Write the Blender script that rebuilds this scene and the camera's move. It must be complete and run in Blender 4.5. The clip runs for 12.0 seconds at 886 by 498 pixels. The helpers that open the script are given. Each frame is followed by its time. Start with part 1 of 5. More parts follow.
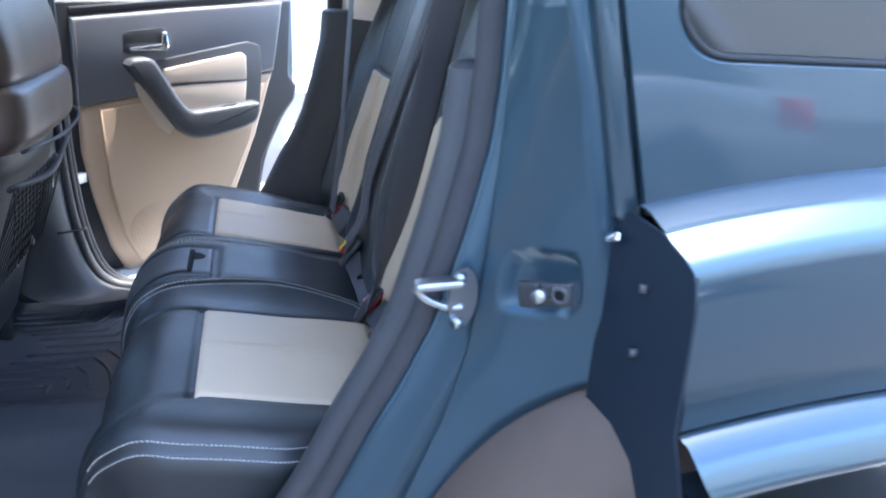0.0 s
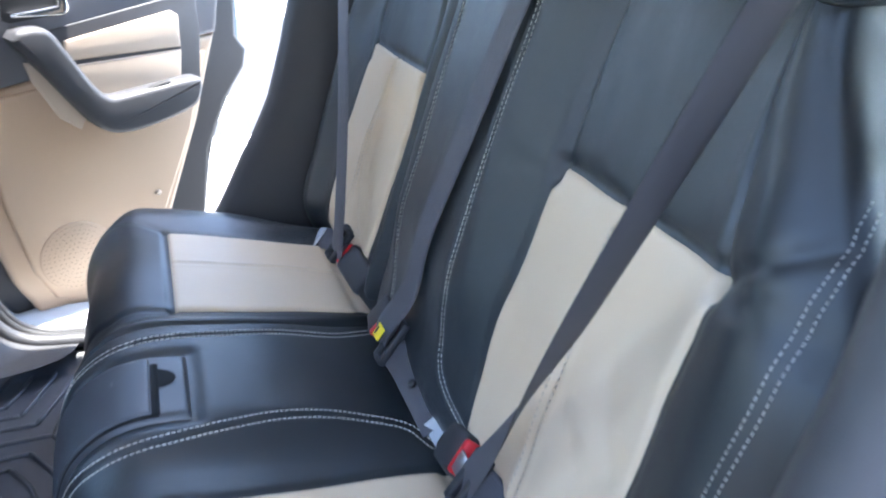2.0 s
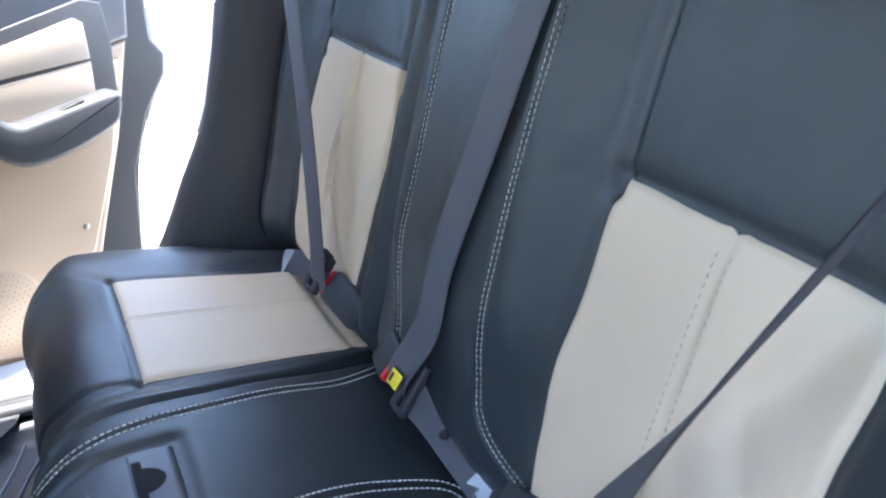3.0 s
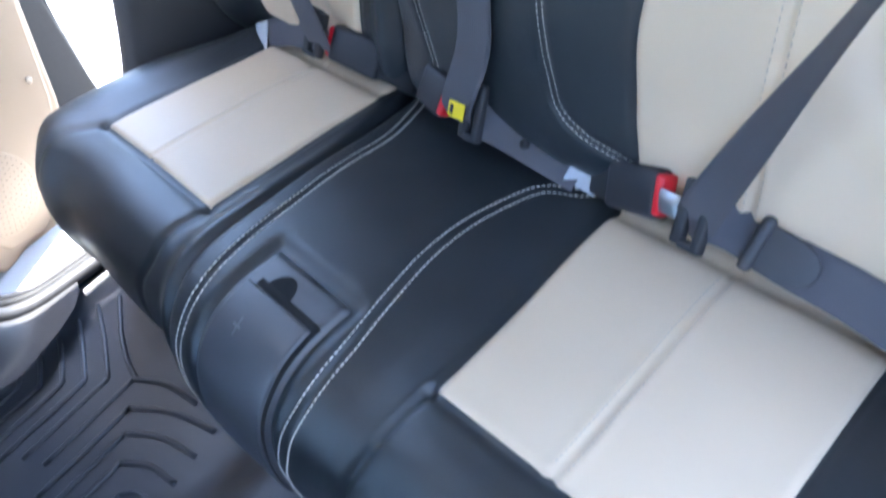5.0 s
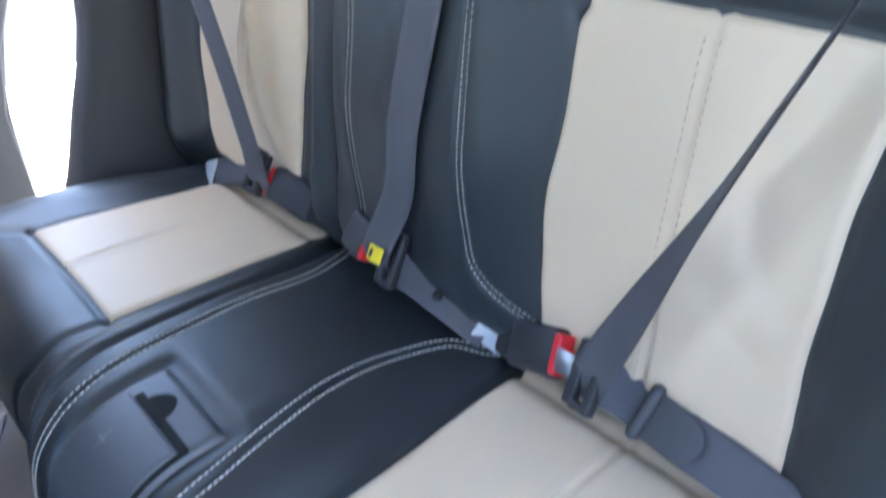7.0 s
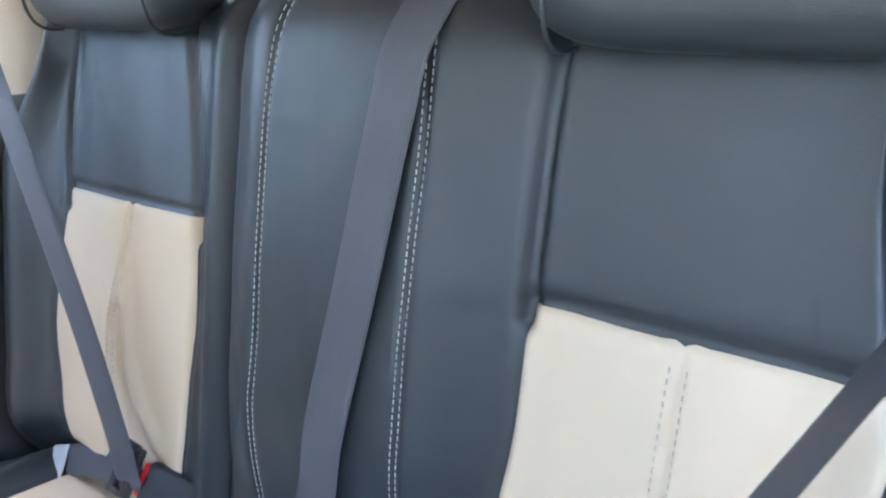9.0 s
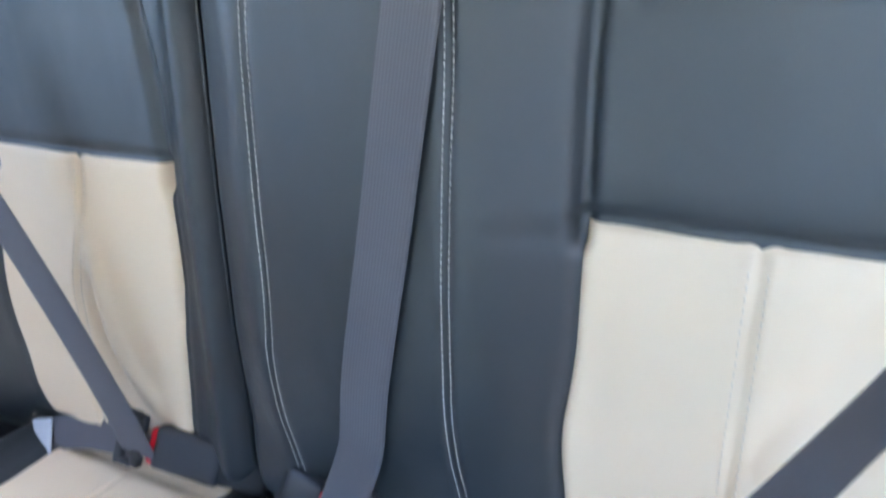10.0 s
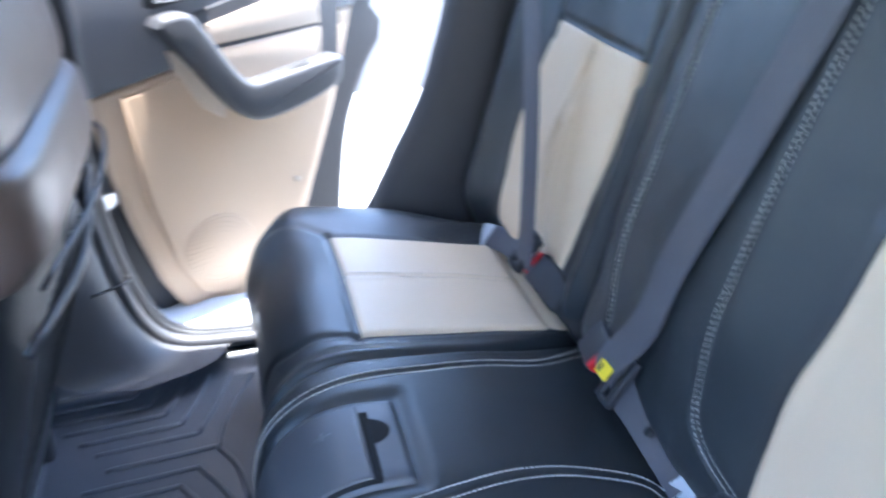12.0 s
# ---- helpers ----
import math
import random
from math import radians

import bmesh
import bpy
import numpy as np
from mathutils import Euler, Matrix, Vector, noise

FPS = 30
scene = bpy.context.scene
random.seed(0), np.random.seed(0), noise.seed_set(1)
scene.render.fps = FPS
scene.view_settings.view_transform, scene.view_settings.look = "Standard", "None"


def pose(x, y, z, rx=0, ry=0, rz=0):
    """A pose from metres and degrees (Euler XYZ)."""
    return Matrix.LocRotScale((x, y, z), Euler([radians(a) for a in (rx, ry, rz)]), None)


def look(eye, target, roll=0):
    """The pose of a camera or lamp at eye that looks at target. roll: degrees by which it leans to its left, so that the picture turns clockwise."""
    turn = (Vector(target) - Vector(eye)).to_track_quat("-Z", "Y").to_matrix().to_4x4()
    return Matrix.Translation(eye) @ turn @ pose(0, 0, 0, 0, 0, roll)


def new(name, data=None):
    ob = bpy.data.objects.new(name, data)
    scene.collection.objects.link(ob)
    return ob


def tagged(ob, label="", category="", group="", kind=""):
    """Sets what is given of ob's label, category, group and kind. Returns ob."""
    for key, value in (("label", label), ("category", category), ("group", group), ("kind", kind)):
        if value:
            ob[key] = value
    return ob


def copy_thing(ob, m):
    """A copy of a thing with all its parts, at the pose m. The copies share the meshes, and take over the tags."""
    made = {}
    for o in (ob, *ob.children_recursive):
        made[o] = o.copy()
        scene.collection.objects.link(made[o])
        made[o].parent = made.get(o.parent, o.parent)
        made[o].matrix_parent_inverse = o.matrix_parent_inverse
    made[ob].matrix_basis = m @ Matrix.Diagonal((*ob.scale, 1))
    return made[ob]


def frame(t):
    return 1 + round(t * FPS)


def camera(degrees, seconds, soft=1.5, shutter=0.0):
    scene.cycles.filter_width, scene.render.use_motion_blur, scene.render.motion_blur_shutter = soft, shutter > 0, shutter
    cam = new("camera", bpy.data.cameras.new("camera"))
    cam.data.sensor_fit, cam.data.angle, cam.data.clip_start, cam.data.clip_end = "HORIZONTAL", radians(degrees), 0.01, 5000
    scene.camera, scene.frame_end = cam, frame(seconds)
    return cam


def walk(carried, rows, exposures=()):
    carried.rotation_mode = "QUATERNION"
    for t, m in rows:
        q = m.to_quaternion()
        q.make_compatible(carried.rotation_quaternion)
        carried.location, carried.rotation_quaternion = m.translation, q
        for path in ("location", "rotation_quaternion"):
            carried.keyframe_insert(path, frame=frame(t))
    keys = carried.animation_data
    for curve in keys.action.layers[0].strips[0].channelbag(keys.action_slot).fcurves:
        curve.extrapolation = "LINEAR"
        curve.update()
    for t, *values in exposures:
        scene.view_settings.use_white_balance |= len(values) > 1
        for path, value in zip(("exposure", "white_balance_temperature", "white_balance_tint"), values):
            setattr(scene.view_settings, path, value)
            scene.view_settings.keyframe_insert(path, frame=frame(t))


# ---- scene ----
cam = camera(61.1, 12.0, soft=2.1, shutter=0.5)
EXPOSURES = [(0, 3.55, 5850, 10), (0.6, 3.65, 5900, 10), (1.2, 3.95, 6050, 10), (2.0, 4.1, 6150, 10), (4.5, 4.2, 5980, 10), (6, 4.37, 6150, 10), (7.5, 4.25, 6250, 10), (9.5, 4.68, 6450, 10), (11, 4.35, 5900, 10), (12, 4.35, 5700, 10)]
PATH = [
    (0, (-1.524, 0.277, 1.537), (0.301, -0.213, 0.882), 3.6),
    (0.5, (-1.352, 0.320, 1.541), (0.438, -0.170, 0.794), 3.4),
    (1, (-1.165, 0.345, 1.547), (0.592, -0.161, 0.737), 3.3),
    (1.5, (-1.015, 0.350, 1.577), (0.707, -0.229, 0.740), 3.5),
    (2, (-0.891, 0.359, 1.583), (0.787, -0.316, 0.731), 3.1),
    (2.5, (-0.775, 0.374, 1.582), (0.851, -0.407, 0.715), 2.0),
    (2.7, (-0.739, 0.381, 1.578), (0.866, -0.426, 0.700), 1.1),
    (4.3, (-0.565, 0.466, 1.611), (0.714, -0.334, 0.296), -15.4),
    (4.5, (-0.565, 0.476, 1.614), (0.672, -0.284, 0.238), -17.2),
    (5, (-0.582, 0.486, 1.599), (0.579, -0.107, 0.082), -23.3),
    (5.5, (-0.596, 0.498, 1.552), (0.514, 0.012, -0.039), -25.3),
    (6, (-0.616, 0.505, 1.504), (0.477, -0.057, -0.074), -19.2),
    (6.5, (-0.624, 0.484, 1.525), (0.565, -0.302, 0.121), -12.2),
    (7, (-0.639, 0.478, 1.546), (0.647, -0.496, 0.364), -8.8),
    (7.5, (-0.639, 0.441, 1.576), (0.696, -0.671, 0.585), -7.6),
    (9.3, (-0.452, 0.450, 1.627), (0.597, -1.060, 0.840), -4.0),
    (9.5, (-0.423, 0.445, 1.627), (0.580, -1.075, 0.800), -4.9),
    (10, (-0.360, 0.444, 1.656), (0.470, -0.991, 0.540), -8.5),
    (10.5, (-0.384, 0.480, 1.645), (0.391, -0.734, 0.258), -9.5),
    (11, (-0.445, 0.486, 1.623), (0.457, -0.583, 0.194), -8.0),
    (11.5, (-0.558, 0.488, 1.613), (0.804, -0.374, 0.430), -6.1),
    (12, (-0.658, 0.492, 1.612), (1.013, 0.020, 0.621), -0.4),
]
walk(cam, [(t, look(eye, target, roll)) for t, eye, target, roll in PATH], EXPOSURES)

# ---- world, sun, exposure ----
GROUND = 0.12
world = bpy.data.worlds.new("sky")
scene.world = world
world.use_nodes = True
wn = world.node_tree
sky = wn.nodes.new("ShaderNodeTexSky")
sky.sky_type = "NISHITA"
sky.sun_disc = False
SUN_HEIGHT, SUN_TURN = radians(79), radians(156)
sky.sun_elevation, sky.sun_rotation = SUN_HEIGHT, SUN_TURN
wn.links.new(sky.outputs[0], wn.nodes["Background"].inputs[0])
wn.nodes["Background"].inputs[1].default_value = 0.15
sun = new("sun", bpy.data.lights.new("sun", "SUN"))
sun.data.energy, sun.data.angle, sun.data.color = 2.2, radians(0.53), (1.0, 0.95, 0.88)
SUN_DIR = Vector((math.sin(SUN_TURN) * math.cos(SUN_HEIGHT), math.cos(SUN_TURN) * math.cos(SUN_HEIGHT), math.sin(SUN_HEIGHT)))
sun.matrix_world = look((0, 0, 8), Vector((0, 0, 8)) - SUN_DIR)


# ---- materials ----
def material(name, color, rough=0.5, metal=0.0, grain=None, bump=0.0, mottle=0.0, mottle_scale=6.0, coat=0.0, spec=0.5, rough_var=0.0, kind="noise"):
    """Principled material: base colour with mottling, a fine relief and a broken roughness."""
    m = bpy.data.materials.new(name)
    m.use_nodes = True
    nt = m.node_tree
    b = nt.nodes["Principled BSDF"]
    b.inputs["Base Color"].default_value = (*color, 1)
    b.inputs["Roughness"].default_value = rough
    b.inputs["Metallic"].default_value = metal
    b.inputs["Coat Weight"].default_value = coat
    b.inputs["Coat Roughness"].default_value = 0.04
    b.inputs["Specular IOR Level"].default_value = spec
    tc = nt.nodes.new("ShaderNodeTexCoord")
    if mottle > 0 or rough_var > 0:
        n = nt.nodes.new("ShaderNodeTexNoise")
        n.inputs["Scale"].default_value = mottle_scale
        n.inputs["Detail"].default_value = 5
        nt.links.new(tc.outputs["Object"], n.inputs["Vector"])
        if mottle > 0:
            mix = nt.nodes.new("ShaderNodeMix")
            mix.data_type = "RGBA"
            mix.inputs[6].default_value = (*[c * (1 - mottle) for c in color], 1)
            mix.inputs[7].default_value = (*[min(1, c * (1 + mottle)) for c in color], 1)
            nt.links.new(n.outputs["Fac"], mix.inputs[0])
            nt.links.new(mix.outputs[2], b.inputs["Base Color"])
        if rough_var > 0:
            mr = nt.nodes.new("ShaderNodeMapRange")
            mr.inputs[1].default_value, mr.inputs[2].default_value = 0.3, 0.7
            mr.inputs[3].default_value, mr.inputs[4].default_value = rough - rough_var, rough + rough_var
            nt.links.new(n.outputs["Fac"], mr.inputs[0])
            nt.links.new(mr.outputs[0], b.inputs["Roughness"])
    if grain:
        if kind == "leather":
            g = nt.nodes.new("ShaderNodeTexVoronoi")
            g.feature = "DISTANCE_TO_EDGE"
            warp = nt.nodes.new("ShaderNodeTexNoise")
            warp.inputs["Scale"].default_value = grain * 0.35
            add = nt.nodes.new("ShaderNodeMix")
            add.data_type = "VECTOR"
            add.inputs[0].default_value = 0.02
            nt.links.new(tc.outputs["Object"], warp.inputs["Vector"])
            nt.links.new(tc.outputs["Object"], add.inputs[4])
            nt.links.new(warp.outputs["Color"], add.inputs[5])
            nt.links.new(add.outputs[1], g.inputs["Vector"])
            out = g.outputs["Distance"]
        elif kind == "cells":
            g = nt.nodes.new("ShaderNodeTexVoronoi")
            nt.links.new(tc.outputs["Object"], g.inputs["Vector"])
            out = g.outputs["Distance"]
        else:
            g = nt.nodes.new("ShaderNodeTexNoise")
            g.inputs["Detail"].default_value = 6
            nt.links.new(tc.outputs["Object"], g.inputs["Vector"])
            out = g.outputs["Fac"]
        g.inputs["Scale"].default_value = grain
        bp = nt.nodes.new("ShaderNodeBump")
        bp.inputs["Strength"].default_value = bump
        bp.inputs["Distance"].default_value = 0.0012
        nt.links.new(out, bp.inputs["Height"])
        nt.links.new(bp.outputs[0], b.inputs["Normal"])
    return m


def webbing_material(name, color):
    """Woven belt: fine ribs along the band and a twill across it, by the band's own UV."""
    m = material(name, color, 0.62, 0, None, 0, 0.0)
    nt = m.node_tree
    b = nt.nodes["Principled BSDF"]
    uv = nt.nodes.new("ShaderNodeUVMap")
    w1 = nt.nodes.new("ShaderNodeTexWave")
    w1.bands_direction = "X"
    w1.inputs["Scale"].default_value = 5.5
    w2 = nt.nodes.new("ShaderNodeTexWave")
    w2.bands_direction = "DIAGONAL"
    w2.inputs["Scale"].default_value = 60.0
    for w in (w1, w2):
        nt.links.new(uv.outputs[0], w.inputs["Vector"])
    ad = nt.nodes.new("ShaderNodeMath")
    ad.operation = "MULTIPLY_ADD"
    ad.inputs[1].default_value = 0.45
    nt.links.new(w2.outputs["Fac"], ad.inputs[0])
    nt.links.new(w1.outputs["Fac"], ad.inputs[2])
    bp = nt.nodes.new("ShaderNodeBump")
    bp.inputs["Strength"].default_value, bp.inputs["Distance"].default_value = 0.3, 0.001
    nt.links.new(ad.outputs[0], bp.inputs["Height"])
    nt.links.new(bp.outputs[0], b.inputs["Normal"])
    mix = nt.nodes.new("ShaderNodeMix")
    mix.data_type = "RGBA"
    mix.inputs[6].default_value = (*[c * 0.86 for c in color], 1)
    mix.inputs[7].default_value = (*[c * 1.14 for c in color], 1)
    nt.links.new(w1.outputs["Fac"], mix.inputs[0])
    nt.links.new(mix.outputs[2], b.inputs["Base Color"])
    return m


BLACK_LEATHER = material("black_leather", (0.018, 0.022, 0.025), 0.40, 0, 430, 0.28, 0.12, 9, rough_var=0.04, spec=0.72, kind="leather")
BROWN_LEATHER = material("brown_leather", (0.10, 0.070, 0.055), 0.36, 0, 650, 0.12, 0.2, 9, rough_var=0.04, spec=0.65, kind="leather")
TAN_LEATHER = material("tan_leather", (0.64, 0.505, 0.35), 0.5, 0, 700, 0.16, 0.05, 7, rough_var=0.06, kind="leather")
THREAD = material("pale_thread", (0.58, 0.56, 0.51), 0.7)
WEBBING = webbing_material("belt_webbing", (0.080, 0.078, 0.088))
CHARCOAL = material("charcoal_trim", (0.050, 0.050, 0.054), 0.5, 0, 900, 0.35, 0.12, 12, rough_var=0.05)
CHARCOAL_DARK = material("dark_plastic", (0.022, 0.022, 0.025), 0.5, 0, 900, 0.3, 0.1, 12)
CLOTH_TRIM = material("ribbed_seal", (0.034, 0.033, 0.036), 0.75, 0, 500, 0.4, 0.2, 20)
TAN_PLASTIC = material("tan_plastic", (0.56, 0.40, 0.27), 0.42, 0, 800, 0.2, 0.05, 5, rough_var=0.08)
TAN_VINYL = material("tan_vinyl", (0.56, 0.45, 0.34), 0.5, 0, 700, 0.2, 0.05, 8, kind="leather")
GREY_PLASTIC = material("grey_door_plastic", (0.125, 0.125, 0.135), 0.45, 0, 900, 0.25, 0.08, 8, rough_var=0.06)
PAINT = material("blue_paint", (0.046, 0.078, 0.102), 0.32, 0.6, None, 0, 0.05, 3, coat=0.8)
PAINT_INNER = material("blue_paint_inner", (0.038, 0.074, 0.104), 0.36, 0.6, None, 0, 0.08, 4, coat=0.35)
RUBBER = material("black_rubber", (0.018, 0.018, 0.019), 0.65, 0, 300, 0.3, 0.15, 14)
MAT_RUBBER = material("mat_rubber", (0.045, 0.050, 0.061), 0.42, 0, 450, 0.25, 0.2, 7, rough_var=0.08, spec=0.7)
CARPET = material("dark_carpet", (0.020, 0.020, 0.022), 0.95, 0, 380, 0.8, 0.3, 40)
CHROME = material("chrome", (0.80, 0.81, 0.83), 0.12, 1.0, None, 0, 0.0)
STEEL = material("zinc_steel", (0.40, 0.42, 0.44), 0.38, 1.0, 60, 0.1, 0.12, 30)
RED = material("red_button", (0.62, 0.012, 0.022), 0.38)
YELLOW = material("yellow_tag", (0.80, 0.62, 0.02), 0.6)
WHITE = material("white_paint_metal", (0.46, 0.49, 0.52), 0.45, 0, None, 0, 0.04, 20)
PAPER = material("label_print", (0.70, 0.70, 0.66), 0.7)
LINER = material("wheel_well_liner", (0.100, 0.076, 0.060), 0.9, 0, 160, 0.5, 0.3, 9, spec=0.2)
TYRE = material("tyre_rubber", (0.022, 0.022, 0.022), 0.8, 0, 120, 0.5, 0.3, 12)
HEADLINER = material("headliner_cloth", (0.80, 0.73, 0.62), 0.95, 0, 400, 0.4, 0.06, 10)
NAVY_PLASTIC = material("navy_plastic", (0.008, 0.015, 0.024), 0.5, 0, 400, 0.15, 0.15, 6, spec=0.2)
CUP_PLASTIC = material("cup_holder_plastic", (0.055, 0.058, 0.066), 0.40, 0, 900, 0.3, 0.1, 12, spec=0.7)
# near-black colour standing in for the shade inside notches, gaps and holes
SLOT_SHADE = material("slot_shade", (0.005, 0.005, 0.006), 0.9)
CONCRETE = material("concrete", (0.50, 0.48, 0.44), 0.85, 0, 60, 0.5, 0.14, 1.6)
ASPHALT = material("asphalt", (0.055, 0.055, 0.058), 0.9, 0, 120, 0.8, 0.2, 2.2)
SIDING = material("cream_siding", (0.70, 0.67, 0.60), 0.7, 0, 40, 0.2, 0.05, 3)
GRASS_MAT = material("grass", (0.07, 0.12, 0.03), 0.8, 0, None, 0, 0.4, 30)
GLASS = bpy.data.materials.new("tinted_glass")
GLASS.use_nodes = True
_g = GLASS.node_tree.nodes["Principled BSDF"]
_g.inputs["Base Color"].default_value = (0.16, 0.165, 0.16, 1)
_g.inputs["Roughness"].default_value = 0.03
_g.inputs["Transmission Weight"].default_value = 1.0
_g.inputs["IOR"].default_value = 1.1


SCREEN_GLASS = GLASS.copy()
SCREEN_GLASS.name = "screen_glass"
SCREEN_GLASS.node_tree.nodes["Principled BSDF"].inputs["Base Color"].default_value = (0.80, 0.84, 0.82, 1)


PRIVACY_GLASS = material("privacy_glass", (0.030, 0.028, 0.026), 0.06, 0, None, 0, 0.0, spec=0.7)


# ---- mesh helpers ----
def smooth(e0, e1, v):
    t = np.clip((np.asarray(v, float) - e0) / (e1 - e0), 0, 1)
    return t * t * (3 - 2 * t)


OWN_FRAME = set()  # things whose parts are drawn in their own frame; all others are drawn in the car's


def link_mesh(name, me, mat, parent=None, label="", shade=True):
    me.materials.append(mat)
    if shade:
        me.polygons.foreach_set("use_smooth", [True] * len(me.polygons))
    me.update()
    ob = new(name, me)
    if parent is not None:
        ob.parent = parent
        if parent.type == "EMPTY" and parent not in OWN_FRAME:
            ob.matrix_parent_inverse = Matrix.Translation(-parent.location)
    if label:
        tagged(ob, label)
    return ob


def part(name, bm, mat, parent=None, label="", shade=True, auto=None):
    """Links a bmesh as one mesh object under a thing or a part."""
    bmesh.ops.recalc_face_normals(bm, faces=bm.faces)
    me = bpy.data.meshes.new(name)
    if auto:
        for e in bm.edges:
            if len(e.link_faces) == 2 and e.calc_face_angle(0) > radians(auto):
                e.smooth = False
    bm.to_mesh(me)
    bm.free()
    return link_mesh(name, me, mat, parent, label, shade)


def grid_part(name, P, mat, parent=None, label="", flip=False, cyc=False, uv=False):
    """A surface from an array of points (nu, nv, 3)."""
    nu, nv, _ = P.shape
    i = np.arange(nu * nv).reshape(nu, nv)
    if cyc:
        i = np.concatenate([i, i[:, :1]], 1)
    f = np.stack([i[:-1, :-1], i[1:, :-1], i[1:, 1:], i[:-1, 1:]], -1).reshape(-1, 4)
    if flip:
        f = f[:, ::-1]
    me = bpy.data.meshes.new(name)
    me.from_pydata(P.reshape(-1, 3).tolist(), [], f.tolist())
    if uv:
        layer = me.uv_layers.new(name="UVMap")
        u, v = np.meshgrid(np.arange(nu) * uv[0], np.linspace(0, uv[1], nv), indexing="ij")
        flat = np.stack([v, u], -1).reshape(-1, 2)[f.reshape(-1)]
        layer.data.foreach_set("uv", flat.ravel().tolist())
    return link_mesh(name, me, mat, parent, label)


def thing(name, label, category, group="", loc=(0, 0, 0), own=False):
    e = new(name)
    e.empty_display_size = 0.05
    e.location = loc
    if own:
        OWN_FRAME.add(e)
    return tagged(e, label, category, group)


def box_bm(x0, x1, y0, y1, z0, z1, bevel=0.0, seg=2, bm=None, m=None):
    own = bm if bm is not None else bmesh.new()
    r = bmesh.ops.create_cube(own, size=1)
    bmesh.ops.scale(own, vec=(x1 - x0, y1 - y0, z1 - z0), verts=r["verts"])
    bmesh.ops.translate(own, vec=((x0 + x1) / 2, (y0 + y1) / 2, (z0 + z1) / 2), verts=r["verts"])
    vs = r["verts"]
    if bevel > 0:
        es = list({e for v in vs for e in v.link_edges})
        out = bmesh.ops.bevel(own, geom=es, offset=bevel, segments=seg, affect="EDGES", profile=0.5)
        vs = list({v for f in out["faces"] for v in f.verts} | {v for v in vs if v.is_valid})
    if m is not None:
        bmesh.ops.transform(own, matrix=m, verts=vs)
    return own


def axes(origin, a, b):
    """A frame with its x along a, its z near b."""
    a = Vector(a).normalized()
    c = Vector(b).cross(a).normalized()
    d = a.cross(c)
    return Matrix(((a.x, c.x, d.x, origin[0]), (a.y, c.y, d.y, origin[1]), (a.z, c.z, d.z, origin[2]), (0, 0, 0, 1)))


def spline(ctrl, n):
    """A smooth curve through the given points, n steps a span."""
    c = np.array(ctrl, float)
    c = np.vstack([2 * c[0] - c[1], c, 2 * c[-1] - c[-2]])
    out = []
    t = np.linspace(0, 1, n, endpoint=False)[:, None]
    for k in range(1, len(c) - 2):
        p0, p1, p2, p3 = c[k - 1], c[k], c[k + 1], c[k + 2]
        out.append(0.5 * (2 * p1 + (p2 - p0) * t + (2 * p0 - 5 * p1 + 4 * p2 - p3) * t**2 + (3 * p1 - p0 - 3 * p2 + p3) * t**3))
    return np.vstack(out + [c[-2:-1]])


def tube(name, pts, radius, mat, parent=None, label="", sides=10, steps=6, flat=1.0):
    P = spline(pts, steps) if len(pts) > 2 else np.array(pts, float)
    T = np.gradient(P, axis=0)
    T /= np.linalg.norm(T, axis=1)[:, None]
    up = np.array([0.13, 0.27, 0.95])
    A = np.cross(T, up)
    A /= np.linalg.norm(A, axis=1)[:, None]
    B = np.cross(T, A)
    ang = np.linspace(0, 2 * np.pi, sides, endpoint=False)
    G = P[:, None] + radius * (np.cos(ang)[None, :, None] * A[:, None] + flat * np.sin(ang)[None, :, None] * B[:, None])
    G = np.concatenate([np.repeat(P[:1, None], sides, 1), G, np.repeat(P[-1:, None], sides, 1)], 0)
    return grid_part(name, G, mat, parent, label, cyc=True)


def ribbon(name, pts, sides, width, mat, parent=None, label="", thick=0.0016, steps=10):
    """A band of webbing: centre points and, for each, the direction of its width."""
    P, S = spline(pts, steps), spline(sides, steps)
    T = np.gradient(P, axis=0)
    T /= np.linalg.norm(T, axis=1)[:, None]
    S = S - (S * T).sum(1)[:, None] * T
    S /= np.linalg.norm(S, axis=1)[:, None]
    N = np.cross(T, S)
    k = np.linspace(-0.5, 0.5, 9)
    face = P[:, None] + width * k[None, :, None] * S[:, None]
    h = thick * np.sqrt(np.clip(1 - (2 * k) ** 6, 0.05, 1))[None, :, None] * N[:, None]
    G = np.concatenate([face + h, (face - h)[:, ::-1]], 1)
    step = float(np.linalg.norm(P[1] - P[0]) / width)
    return grid_part(name, G, mat, parent, label, cyc=False, uv=(step, 2.0))


def prism(name, outline, frame_m, depth, mat, parent=None, label="", bevel=0.004, seg=2):
    """A plate with a drawn outline in a frame's x-z plane, its depth along the frame's -y, edges rounded."""
    bm = bmesh.new()
    vs = [bm.verts.new((p[0], 0, p[1])) for p in outline]
    f = bm.faces.new(vs)
    r = bmesh.ops.extrude_face_region(bm, geom=[f])
    nv = [g for g in r["geom"] if isinstance(g, bmesh.types.BMVert)]
    bmesh.ops.translate(bm, vec=(0, -depth, 0), verts=nv)
    if bevel > 0:
        top = [e for e in bm.edges if all(abs(v.co.y + depth) < 1e-6 for v in e.verts)]
        bmesh.ops.bevel(bm, geom=top, offset=bevel, segments=seg, affect="EDGES", profile=0.5)
    bmesh.ops.transform(bm, matrix=frame_m, verts=bm.verts)
    return part(name, bm, mat, parent, label, auto=50)


